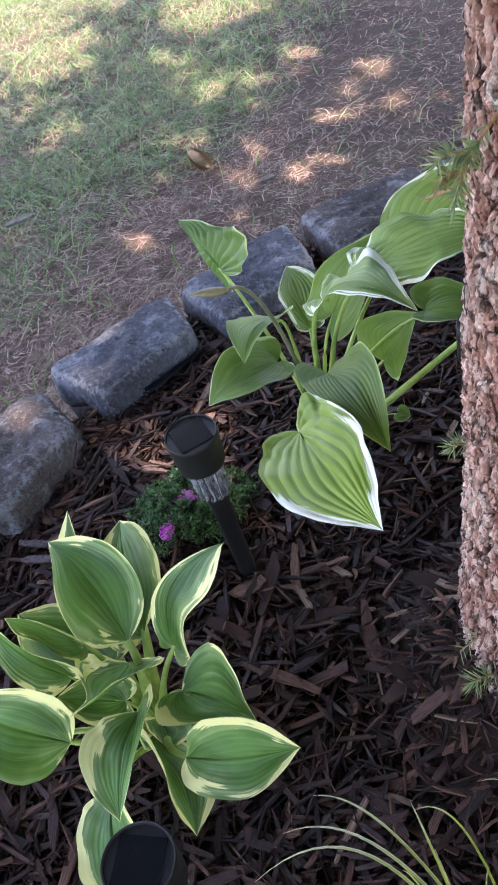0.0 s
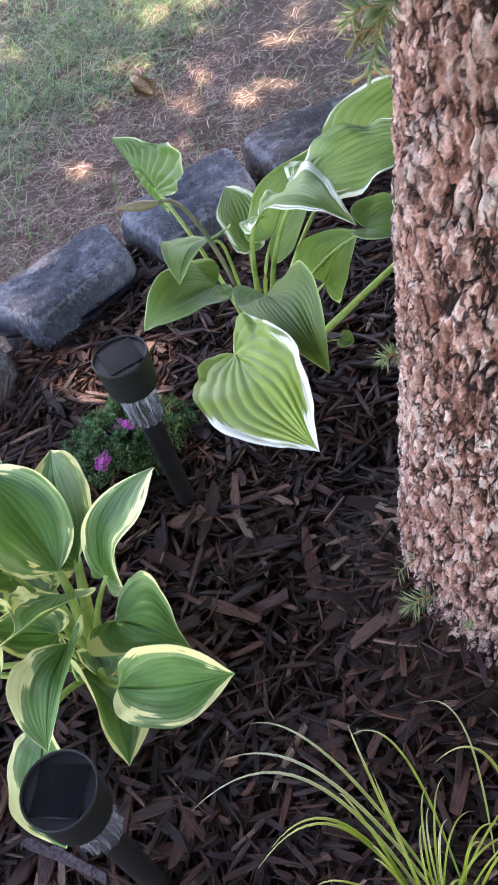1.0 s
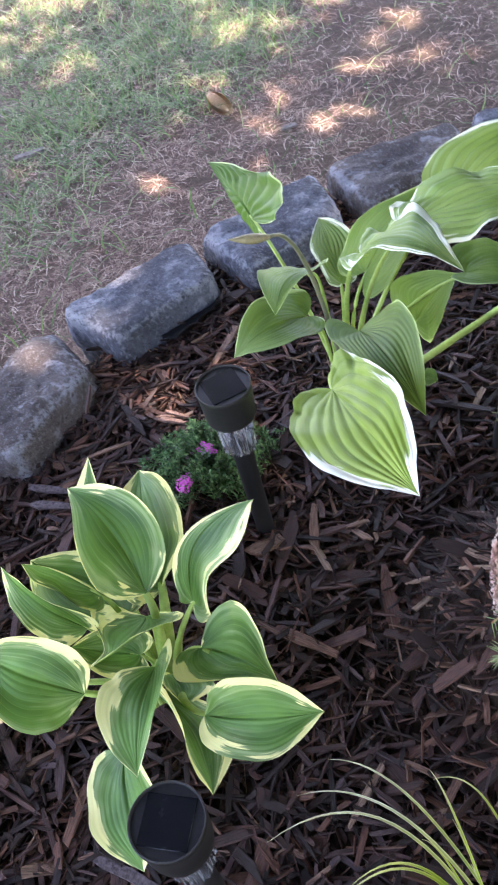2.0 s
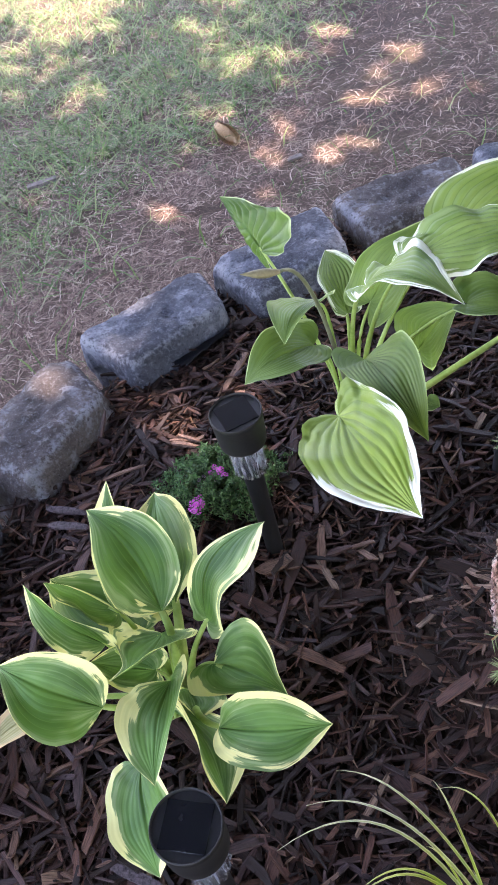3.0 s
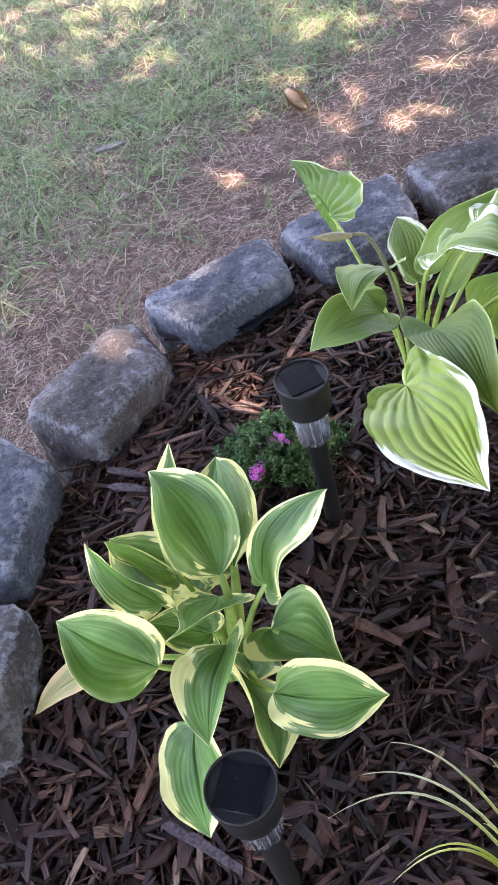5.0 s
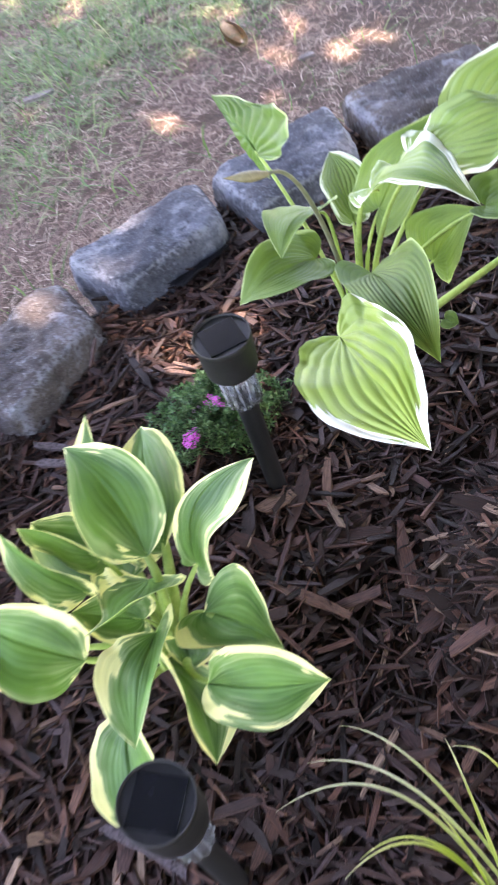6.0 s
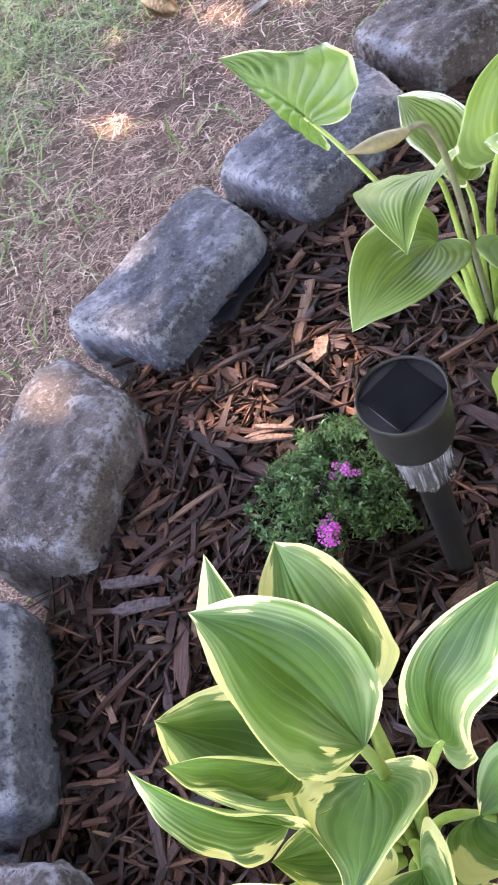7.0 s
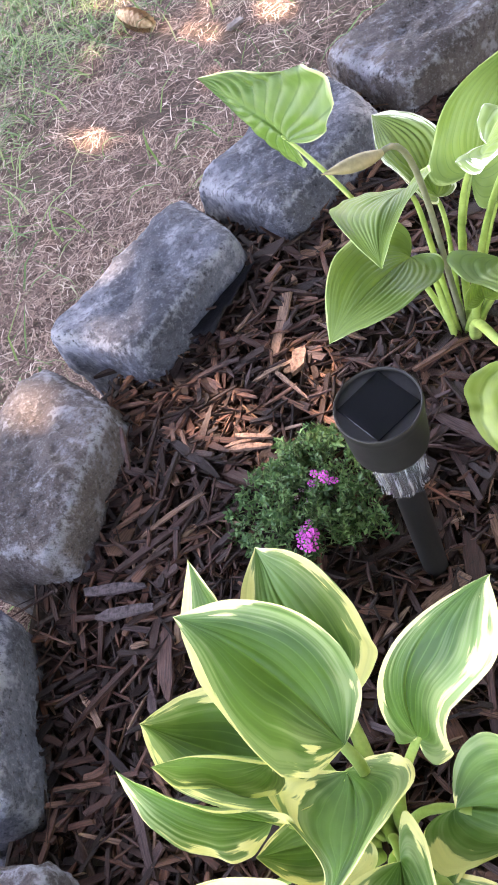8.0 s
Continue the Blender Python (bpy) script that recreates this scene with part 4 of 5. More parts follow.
leaf(near_hosta, (-0.369, 0.456, 0.154), (-0.469, 0.484, 0.207), (0.049, 0.0481), (0.22, -0.63, 0.75), 0.138, ((0.8, 0.76), (0.84, 0.76)), root=R1 + Vector((-0.01, -0.006, 0)), seed=7, bow=0.003, twist=0.04,
     lobe=(-0.02, 0.01), full=(0.92, 1), swell=((-0.05, 0.09, -0.04), (-0.02, 0.01, -0)), thick=0.0046, **H1)
leaf(near_hosta, (-0.447, 0.48, 0.126), (-0.531, 0.437, 0.098), (0.0235, 0.0239), (-0.27, -0.1, 0.96), 0.103, ((0.49, 0.53), (0.49, 0.43)), root=R1 + Vector((-0.012, 0, 0)), seed=8, bow=0.001, twist=-0.15,
     lobe=(0.15, 0.15), full=(0.97, 0.92), swell=((0.01, -0.01, -0), (0.01, -0, -0.01)), thick=0.0034, label="faded cream leaf with a browned tip", **dict(H1, material=FADED))
leaf(near_hosta, (-0.316, 0.538, 0.153), (-0.34, 0.446, 0.215), (0.0421, 0.0556), (-0.1, 0.57, 0.82), 0.018, ((-0.08, 0.27), (0.51, 0.96)), root=R1, seed=9, bow=-0.131, twist=-0.45,
     lobe=(0.17, 0.02), full=(0.81, -0.08), swell=((0.14, -0.14, -0.04), (0.02, 0.24, -0.33)), thick=0.005, **H1)
leaf(near_hosta, (-0.296, 0.473, 0.163), (-0.293, 0.356, 0.182), (0.0293, 0.0444), (-0.18, 0.15, 0.97), 0.091, ((0.92, 0.92), (0.61, 0.65)), root=R1 + Vector((0.004, -0.008, 0)), seed=10, bow=0.009, twist=0.02,
     lobe=(0.29, 0.02), full=(1, 1.06), swell=((0, 0.02, 0), (-0.01, -0.01, 0.01)), thick=0.0034, **H1)
leaf(near_hosta, (-0.304, 0.463, 0.126), (-0.242, 0.36, 0.126), (0.0424, 0.0347), (0.74, 0.44, 0.5), 0.114, ((0.69, 0.7), (1.42, 0.85)), root=R1 + Vector((0.008, -0.008, 0)), seed=11, bow=-0.014, twist=-0.62,
     lobe=(0.13, 0.15), full=(1, 1.43), swell=((0, 0, 0), (-0.01, -0, 0.01)), thick=0.0034, **H1)
leaf(near_hosta, (-0.336, 0.408, 0.118), (-0.316, 0.313, 0.083), (0.0503, 0.0422), (-0.46, -0.4, 0.8), 0.129, ((0.82, 0.57), (0.74, 0.77)), root=R1 + Vector((-0.002, -0.012, 0)), seed=12, bow=-0.075, twist=0.33,
     lobe=(0.12, 0.15), full=(1.09, 0.99), swell=((-0.11, 0.1, -0.01), (-0, -0.04, 0.01)), thick=0.0034, **H1)
leaf(near_hosta, (-0.255, 0.494, 0.153), (-0.178, 0.452, 0.147), (0.0538, 0.0324), (-0.25, -0.56, 0.79), -0.014, ((-0.02, 0.64), (1.08, 0.89)), root=R1 + Vector((0.012, 0, 0)), seed=13, bow=-0.063, twist=-0.88,
     lobe=(0.07, 0.27), full=(1.35, 0.65), swell=((-0.02, 0.06, -0.09), (0.19, -0.13, -0)), thick=0.0042, **H1)
leaf(near_hosta, (-0.246, 0.423, 0.153), (-0.134, 0.414, 0.158), (0.0425, 0.0369), (-0.09, -0.63, 0.77), 0.113, ((0.78, 0.69), (0.78, 0.72)), root=R1 + Vector((0.012, -0.006, 0)), seed=14, bow=0.01, twist=0.09,
     lobe=(-0.06, 0.09), full=(1.25, 1.24), swell=((-0.1, 0.06, 0.01), (-0.08, 0.04, 0.03)), thick=0.004, **H1)
leaf(near_hosta, (-0.296, 0.492, 0.11), (-0.282, 0.457, 0.112), (0.0369, 0.0224), (0.58, 0.27, 0.77), 0.103, ((0.34, 0.31), (0.44, 0.44)), root=R1 + Vector((0.01, -0.002, 0)), seed=15, bow=-0.019, twist=0.05,
     lobe=(0.15, 0.15), full=(1.15, 0.99), swell=((0, 0.07, 0.01), (-0, -0.01, 0)), thick=0.0034, **H1)
leaf(near_hosta, (-0.325, 0.505, 0.135), (-0.385, 0.500, 0.170), 0.030, (0.2, -0.5, 0.85), 0.02, (0.9, 0.8), root=R1 + Vector((-0.006, 0.002, 0)), seed=16, **H1)

far_hosta = thing("hosta_plant", (-0.105, 0.925, bed_z(-0.105, 0.925)), "hosta with deeply ribbed yellow-green leaves, some edged in white", "hosta", "hostas")
R2 = far_hosta.location
H2 = dict(ridge=0.0008, ribs=9)
leaf(far_hosta, (-0.188, 1.036, 0.273), (-0.243, 1.132, 0.314), (0.0403, 0.0607), (-0.61, -0.58, 0.54), 0.006, ((-1.26, -1.66), (0.62, -0.21)), root=R2 + Vector((-0.01, 0.01, 0)), seed=21, bow=0.033, twist=-0.11,
     lobe=(0.2, 0.39), full=(0.17, -0.35), swell=((-0, -0.05, 0.01), (0.31, -0.09, 0.09)), wave=0.05, waves=5.0, fan=0.9, material=LIMED, **dict(H2, ridge=0.0020, ribs=8))
leaf(far_hosta, (-0.134, 0.904, 0.209), (-0.223, 0.852, 0.207), (0.0408, 0.0454), (0.08, -0.18, 0.98), 0.195, ((0.52, 0.27), (0.54, 0.5)), root=R2 + Vector((-0.012, -0.004, 0)), seed=22, bow=-0.04, twist=-0.05,
     lobe=(0.18, 0.27), full=(0.82, 0.86), swell=((-0, 0.09, -0.05), (0.02, -0.02, 0.03)), material=PLAIN, **H2)
leaf(far_hosta, (-0.116, 0.927, 0.259), (-0.161, 0.856, 0.255), (0.0304, 0.0508), (-0.26, 0.11, 0.96), 0.177, ((0.44, 0.44), (0.19, 0.67)), root=R2 + Vector((-0.008, 0, 0)), seed=23, bow=0.027, twist=0.19,
     lobe=(0.22, 0.06), full=(0.31, 0.44), swell=((-0.01, 0.01, -0), (0.09, 0.04, 0.03)), material=PLAIN, **H2)
leaf(far_hosta, (-0.089, 0.963, 0.205), (-0.11, 1.068, 0.238), (0.0379, 0.0303), (0.39, -0.2, 0.9), 0.052, ((0.94, 0.73), (0.91, 0.88)), root=R2 + Vector((0, 0.01, 0)), seed=24, bow=-0, twist=0.58,
     lobe=(0.17, 0.07), full=(0.53, 1.04), swell=((-0.12, 0.09, -0.05), (-0.11, 0.08, 0.01)), fan=0.2, material=RIMMED, **dict(H2, ridge=0.0014, ribs=7))
leaf(far_hosta, (-0.102, 0.735, 0.24), (-0.026, 0.577, 0.237), (0.0537, 0.0559), (-0.38, -0.2, 0.91), 0.11, ((0.34, 0.24), (0.76, 0.35)), root=R2 + Vector((0.004, -0.014, 0)), seed=25, bow=-0.009, twist=-0.1,
     lobe=(0.25, 0.16), full=(0.94, 1.07), swell=((-0.09, 0.11, 0.06), (0.09, 0.14, -0.07)), wave=0.075, waves=5.0, material=WHITE, thick=0.0042, fan=0.25, **dict(H2, ridge=0.0019, ribs=6))
leaf(far_hosta, (-0.071, 0.852, 0.215), (-0.01, 0.704, 0.211), (0.0525, 0.0402), (-0.08, -0.06, 0.99), 0.16, ((0.85, 1.07), (0.46, 0.39)), root=R2 + Vector((0.008, -0.008, 0)), seed=26, bow=-0.008, twist=-0.09,
     lobe=(0.02, 0.33), full=(0.78, 0.65), swell=((0.04, 0.02, 0.02), (-0.06, 0, -0.02)), material=PLAIN, **H2)
leaf(far_hosta, (-0.055, 0.89, 0.295), (0.049, 0.792, 0.317), (0.0517, 0.0237), (-0.16, 0.05, 0.99), 0.203, ((0.15, -0.21), (-0.06, -0.3)), root=R2 + Vector((0.006, 0.004, 0)), seed=27, bow=-0.005, twist=0.33,
     lobe=(0.16, 0.22), full=(0.63, 0.73), swell=((0.03, 0.17, -0.19), (-0, -0.05, -0.01)), wave=0.16, waves=3.6, material=RIMMED, **dict(H2, ridge=0.0012, ribs=7))
leaf(far_hosta, (-0.056, 0.956, 0.222), (0.033, 0.986, 0.308), (0.0422, 0.042), (-0.42, -0.64, 0.65), 0.1, ((0.48, 0.49), (0.5, 0.5)), root=R2 + Vector((0.008, 0.008, 0)), seed=28, bow=0.005, twist=0.02,
     lobe=(0.25, 0.26), full=(0.42, 0.6), swell=((-0.02, 0.05, -0.04), (0, 0, 0)), material=PLAIN, **H2)
leaf(far_hosta, (0.002, 0.892, 0.315), (0.155, 0.871, 0.339), (0.0461, 0.0432), (-0.18, -0.2, 0.96), 0.109, ((0.35, 0.25), (-0.27, -0.24)), root=R2 + Vector((0.012, 0.004, 0)), seed=29, bow=0.006, twist=0.14,
     lobe=(0.19, 0.04), full=(1.01, 1.05), swell=((-0.02, 0, -0.02), (-0.01, -0, -0.01)), wave=0.15, waves=4.5, fan=0.25, material=RIMMED, **dict(H2, ridge=0.0017, ribs=7))
leaf(far_hosta, (0.056, 1.019, 0.265), (0.189, 1.044, 0.317), (0.051, 0.05), (-0.15, -0.68, 0.72), 0.102, ((0.4, 0.4), (0.4, 0.4)), root=R2 + Vector((0.014, 0.01, 0)), seed=30, bow=-0.004, twist=0.02,
     lobe=(0.2, 0.18), full=(0.73, 0.8), swell=((0.03, -0.02, -0), (0, 0, 0)), fan=0.2, material=RIMMED, **dict(H2, ridge=0.0014, ribs=7))
leaf(far_hosta, (0.057, 0.88, 0.25), (0.136, 0.859, 0.23), (0.0422, 0.027), (0.18, -0.19, 0.96), 0.141, ((0.45, 0.32), (0.55, 0.45)), root=R2 + Vector((0.014, 0.002, 0)), seed=31, bow=0.014, twist=-0.01,
     lobe=(0.35, 0.26), full=(0.46, 0.69), swell=((0.06, -0.05, -0), (-0.06, 0.02, 0)), material=PLAIN, **H2)
leaf(far_hosta, (-0.006, 0.9, 0.175), (0.048, 0.885, 0.247), (0.0495, 0.038), (-0.66, -0.66, 0.35), 0.087, ((0.46, 0.34), (0.4, 0.44)), root=R2 + Vector((0.01, -0.004, 0)), seed=32, bow=-0.024, twist=0.21,
     lobe=(0.08, 0.1), full=(0.65, 0.53), swell=((0.05, -0.05, 0.03), (-0, -0.05, 0)), material=PLAIN, **H2)
leaf(far_hosta, (0.160, 0.757, 0.345), (0.260, 0.720, 0.360), 0.050, (-0.05, -0.6, 0.8), 0.10, (0.4, 0.4), 0.08, root=Vector((-0.040, 0.905, 0.085)), seed=33, material=WHITE, thick=0.0046, straight=True, **dict(H2, ribs=6))
leaf(far_hosta, (-0.085, 0.900, 0.130), (-0.090, 0.875, 0.190), 0.020, (-0.1, -0.7, 0.6), 0.08, (0.6, 0.6), 0.05, root=R2 + Vector((0, -0.004, 0)), seed=34, material=PLAIN, **H2)
leaf(far_hosta, (-0.005, 0.900, 0.085), (0.010, 0.890, 0.082), 0.012, (-0.05, -0.5, 0.8), 0.08, (0.2, 0.2), 0.02, root=R2 + Vector((0.06, -0.01, 0)), seed=35, material=PLAIN, thick=0.001, **H2)


def scape(plant):
    """The arching flower stalk with its closed bud."""
    r = local(plant, R2)
    e = local(plant, (-0.140, 0.810, 0.388))
    pts = bezier(r, r + Vector((-0.005, -0.02, 0.16)), e + Vector((0.035, 0.02, 0.012)), e, 16)
    v, f = tube(pts, [0.0032 - 0.00008 * i for i in range(17)], 8)
    st = mesh_ob("flower_stalk", v, f, SCAPE, plant, "brownish green flower stalk")
    tip = local(plant, (-0.176, 0.802, 0.401))
    pts = bezier(e + Vector((0.004, 0.002, 0.001)), e.lerp(tip, 0.3), e.lerp(tip, 0.7), tip, 8)
    v, f = tube(pts, [0.0026, 0.0048, 0.0064, 0.0068, 0.0064, 0.0052, 0.0034, 0.0018, 0.0004], 10, 0.75)
    mesh_ob("flower_bud", v, f, BUDSKIN, st, "closed tan flower bud")


scape(far_hosta)


# ---- solar path lights ----
def solar_light(foot, head, turn, label):
    """A stake light: drum-shaped cap with a square solar cell, fluted clear lens, slim stake."""
    foot, head = Vector(foot), Vector(head)
    axis = (head - foot)
    height = axis.length
    ob = thing("solar_light", foot, label, "solar light", "solar lights")
    ob.rotation_mode = "QUATERNION"
    ob.rotation_quaternion = axis.to_track_quat("Z", "Y") @ Euler((0, 0, radians(turn))).to_quaternion()
    top = height
    v, f = lathe([(0.0100, -0.05), (0.0106, 0.0), (0.0110, top - 0.12), (0.0118, top - 0.105), (0.0118, top - 0.088), (0.0100, top - 0.086), (0.0100, top - 0.066)], 28)
    mesh_ob("stake", v, f, SHELL, ob)
    cap = [(0.0, top - 0.040), (0.0200, top - 0.040), (0.0248, top - 0.044), (0.0258, top - 0.0435), (0.0262, top - 0.041), (0.0268, top - 0.030), (0.0276, top - 0.010),
           (0.0281, top - 0.0085), (0.0286, top - 0.004), (0.0284, top - 0.0010), (0.0278, top - 0.0002), (0.0271, top - 0.0010), (0.0268, top - 0.0030)]
    v, f = lathe(cap, 72, close=False)
    cp = mesh_ob("cap", v, f, SHELL, ob, "matt black drum-shaped cap")
    v, f = lathe([(0.0, top - 0.0034), (0.0269, top - 0.0034)], 48, close=False)
    mesh_ob("cap_insert", v, f, INSERT, cp, "dark recessed disc round the cell")
    bm = bmesh.new()
    bmesh.ops.create_cube(bm, size=1.0, matrix=pose(0, 0, top - 0.0030) @ Matrix.Diagonal((0.0372, 0.0372, 0.0016, 1)))
    bmesh.ops.bevel(bm, geom=bm.edges[:], offset=0.0004, segments=1, affect="EDGES")
    part("solar_panel", bm, PANEL_FILM, cp, "glossy black square solar cell", False)
    # fluted lens: a scalloped shell that narrows downwards and ends in a thick wavy rim
    flute = lambda a, z: 1 + 0.13 * abs(math.cos(a * 6)) - 0.08
    lens = [(0.0198, top - 0.0405), (0.0196, top - 0.050), (0.0188, top - 0.066), (0.0180, top - 0.080), (0.0176, top - 0.0875), (0.0186, top - 0.0895), (0.0187, top - 0.0920), (0.0176, top - 0.0930),
            (0.0160, top - 0.0900), (0.0162, top - 0.080), (0.0170, top - 0.066), (0.0178, top - 0.050), (0.0180, top - 0.0405)]
    v, f = lathe(lens, 144, close=False, flute=flute)
    ln = mesh_ob("lens", v, f, CLEAR, ob, "clear fluted plastic lens")
    ln.visible_shadow = False
    v, f = lathe([(0.0, top - 0.070), (0.0020, top - 0.069), (0.0026, top - 0.064), (0.0028, top - 0.052), (0.0060, top - 0.049), (0.0060, top - 0.0405)], 20, close=False)
    mesh_ob("led", v, f, BULB, ob, "small white lamp inside the lens")
    return ob


solar_light((-0.216, 0.706, bed_z(-0.216, 0.706)), (-0.200, 0.690, 0.312), -18, "black solar path light with square panel beside the phlox")
solar_light((-0.250, 0.292, bed_z(-0.25, 0.29)), (-0.226, 0.277, 0.285), 23, "black solar path light with square panel in front of the hosta")
solar_light((0.070, 0.800, bed_z(0.07, 0.80)), (0.112, 0.800, 0.275), 20, "black solar path light standing behind the spruce trunk")


# ---- phlox ----
def phlox():
    ob = thing("phlox_plant", (-0.292, 0.795, bed_z(-0.292, 0.795) + 0.008), "low cushion of creeping phlox with a few magenta flowers", "phlox")
    rng = random.Random(3)
    vs, fs, sv, sf = [], [], [], []
    for s in range(420):
        a = rng.uniform(0, 6.28)
        wide = 0.074 * (1 + 0.22 * math.sin(2 * a + 1) + 0.15 * math.sin(5 * a))
        r = wide * rng.random() ** 0.55
        out = Vector((math.cos(a), math.sin(a), 0))
        h = 0.040 * (1 - (r / 0.09) ** 2) + rng.uniform(-0.006, 0.012)
        end = out * r + Vector((0, 0, max(h, 0.010)))
        lean = Vector((rng.gauss(0, 0.6), rng.gauss(0, 0.6), rng.uniform(0.3, 1.0))).normalized() * 0.022
        pts = bezier(end - lean - out * 0.006, end - lean * 0.7, end - lean * 0.3, end, 6)
        v, f = tube(pts, [0.0004] * 7, 4)
        b = len(sv)
        sv += v
        sf += [tuple(i + b for i in q) for q in f]
        spin = rng.uniform(0, 6.28)
        for i in range(14):
            t = 0.15 + 0.85 * i / 13
            k = min(int(t * 6), 5)
            p = pts[k].lerp(pts[k + 1], t * 6 - k)
            d = (pts[k + 1] - pts[k]).normalized()
            e1 = d.cross(Vector((0.31, 0.2, 0.9))).normalized()
            e2 = d.cross(e1)
            th = spin + i * 1.5708 + (i // 2) * 0.7
            side = e1 * math.cos(th) + e2 * math.sin(th)
            g = (side + d * rng.uniform(0.3, 0.9) * (0.4 + t)).normalized()
            l, w = rng.uniform(0.0060, 0.0100) * (1.1 - 0.35 * t), rng.uniform(0.0009, 0.0015)
            x = g.cross(d)
            x = x.normalized() if x.length > 1e-3 else side
            b = len(vs)
            vs += [p - x * w * 0.5, p + x * w * 0.5, p + g * l * 0.55 - x * w + d * l * 0.1, p + g * l * 0.55 + x * w + d * l * 0.1, p + g * l]
            fs += [(b, b + 1, b + 3, b + 2), (b + 2, b + 3, b + 4)]
    stems = mesh_ob("stalk_mass", sv, sf, PHLOX_STALK, ob)
    stems["kind"] = "stuff"
    fol = mesh_ob("foliage", vs, fs, PHLOX_LEAF, ob, smooth=False)
    fol["kind"] = "stuff"

    def floret(c, n, size, material):
        n = n.normalized()
        x = n.cross(Vector((0.3, 0.9, 0.1))).normalized()
        y = n.cross(x)
        fv, ff = [c - n * 0.0006], []
        turn = rng.uniform(0, 6.28)
        for p in range(5):
            b, t = len(fv), turn + p * 2 * math.pi / 5
            for da, rr, up in ((-0.20, 0.45, 0.0002), (-0.50, 0.85, 0.0006), (-0.22, 1.05, 0.0), (0.0, 0.93, 0.0004), (0.22, 1.05, 0.0), (0.50, 0.85, 0.0006), (0.20, 0.45, 0.0002)):
                q = t + da
                fv.append(c + (x * math.cos(q) + y * math.sin(q)) * (rr * size) + n * up)
            ff.append((0, b, b + 1, b + 2, b + 3, b + 4, b + 5, b + 6))
        return mesh_ob("flower", fv, ff, material, ob, smooth=False)

    for centre, count, spread, mat in (((-0.303, 0.740, 0.121), 15, 0.0085, PETAL), ((-0.273, 0.786, 0.131), 7, 0.008, PETAL), ((-0.290, 0.780, 0.120), 10, 0.010, PETAL_PALE)):
        for i in range(count):
            p = local(ob, centre) + Vector((rng.gauss(0, spread * 0.6), rng.gauss(0, spread * 0.6), rng.uniform(-0.004, 0.004)))
            floret(p, Vector((rng.gauss(0, 0.5), -0.5 + rng.gauss(0, 0.5), 1)), rng.uniform(0.0034, 0.0046) * (1 if mat == PETAL else 0.7), mat)


phlox()


# ---- sedge ----
def sedge():
    ob = thing("sedge_clump", (0.015, 0.235, 0.03), "clump of arching yellow-striped sedge blades over the mulch", "ornamental grass")
    rng = random.Random(8)

    def blade(root, top, tip, width, material):
        p0, p3 = local(ob, root), local(ob, tip)
        pm = local(ob, top)
        pts = bezier(p0, p0.lerp(pm, 0.75) + Vector((0, 0, 0.02)), pm + (p3 - p0) * 0.18 + Vector((0, 0, 0.012)), p3, 16)
        vs, fs = [], []
        for i, p in enumerate(pts):
            d = (pts[min(i + 1, 16)] - pts[max(i - 1, 0)]).normalized()
            x = d.cross(Vector((0, 0, 1)))
            x = x.normalized() if x.length > 1e-3 else Vector((1, 0, 0))
            n = x.cross(d)
            w = width * min(1, 0.6 + i * 0.1) * (1 - (i / 16) ** 2.2) + 0.0002
            vs += [p - x * w + n * w * 0.45, p, p + x * w + n * w * 0.45]
        for i in range(16):
            b = 3 * i
            fs += [(b, b + 1, b + 4, b + 3), (b + 1, b + 2, b + 5, b + 4)]
        strip = mesh_ob("blade", vs, fs, material, ob)
        at = strip.data.attributes.new("blade", "FLOAT_VECTOR", "POINT")
        at.data.foreach_set("vector", [c for i in range(17) for e in (1.0, 0.0, 1.0) for c in (i / 16, e, 0.0)])

    blade((0.000, 0.250, 0.03), (-0.060, 0.335, 0.135), (-0.182, 0.386, 0.050), 0.0015, SEDGE_DRY)
    blade((-0.008, 0.245, 0.03), (-0.066, 0.342, 0.138), (-0.212, 0.346, 0.045), 0.0015, SEDGE_DRY)
    blade((0.002, 0.255, 0.03), (-0.055, 0.345, 0.130), (-0.150, 0.417, 0.055), 0.0013, SEDGE_DRY)
    blade((-0.010, 0.235, 0.03), (-0.050, 0.304, 0.118), (-0.135, 0.300, 0.055), 0.0015, SEDGE)
    blade((-0.012, 0.240, 0.03), (-0.054, 0.308, 0.114), (-0.150, 0.288, 0.045), 0.0014, SEDGE)
    blade((0.020, 0.260, 0.03), (0.005, 0.345, 0.115), (-0.052, 0.386, 0.065), 0.0010, SEDGE)
    blade((0.050, 0.270, 0.03), (0.060, 0.360, 0.110), (0.012, 0.405, 0.065), 0.0007, SEDGE_DRY)
    blade((0.080, 0.265, 0.03), (0.075, 0.340, 0.105), (0.016, 0.353, 0.055), 0.0014, SEDGE)
    for i in range(48):
        a = rng.uniform(0, 6.28)
        out = Vector((math.cos(a), math.sin(a), 0))
        root = Vector((-0.004, 0.226, 0.03)) + out * rng.uniform(0.0, 0.032)
        reach = rng.uniform(0.03, 0.16)
        tip = root + out * reach + Vector((0, 0, rng.uniform(0.015, 0.08)))
        top = root + out * reach * 0.45 + Vector((0, 0, rng.uniform(0.06, 0.12)))
        blade(root, top, tip, rng.uniform(0.0006, 0.0012), SEDGE if rng.random() < 0.85 else SEDGE_DRY)


sedge()


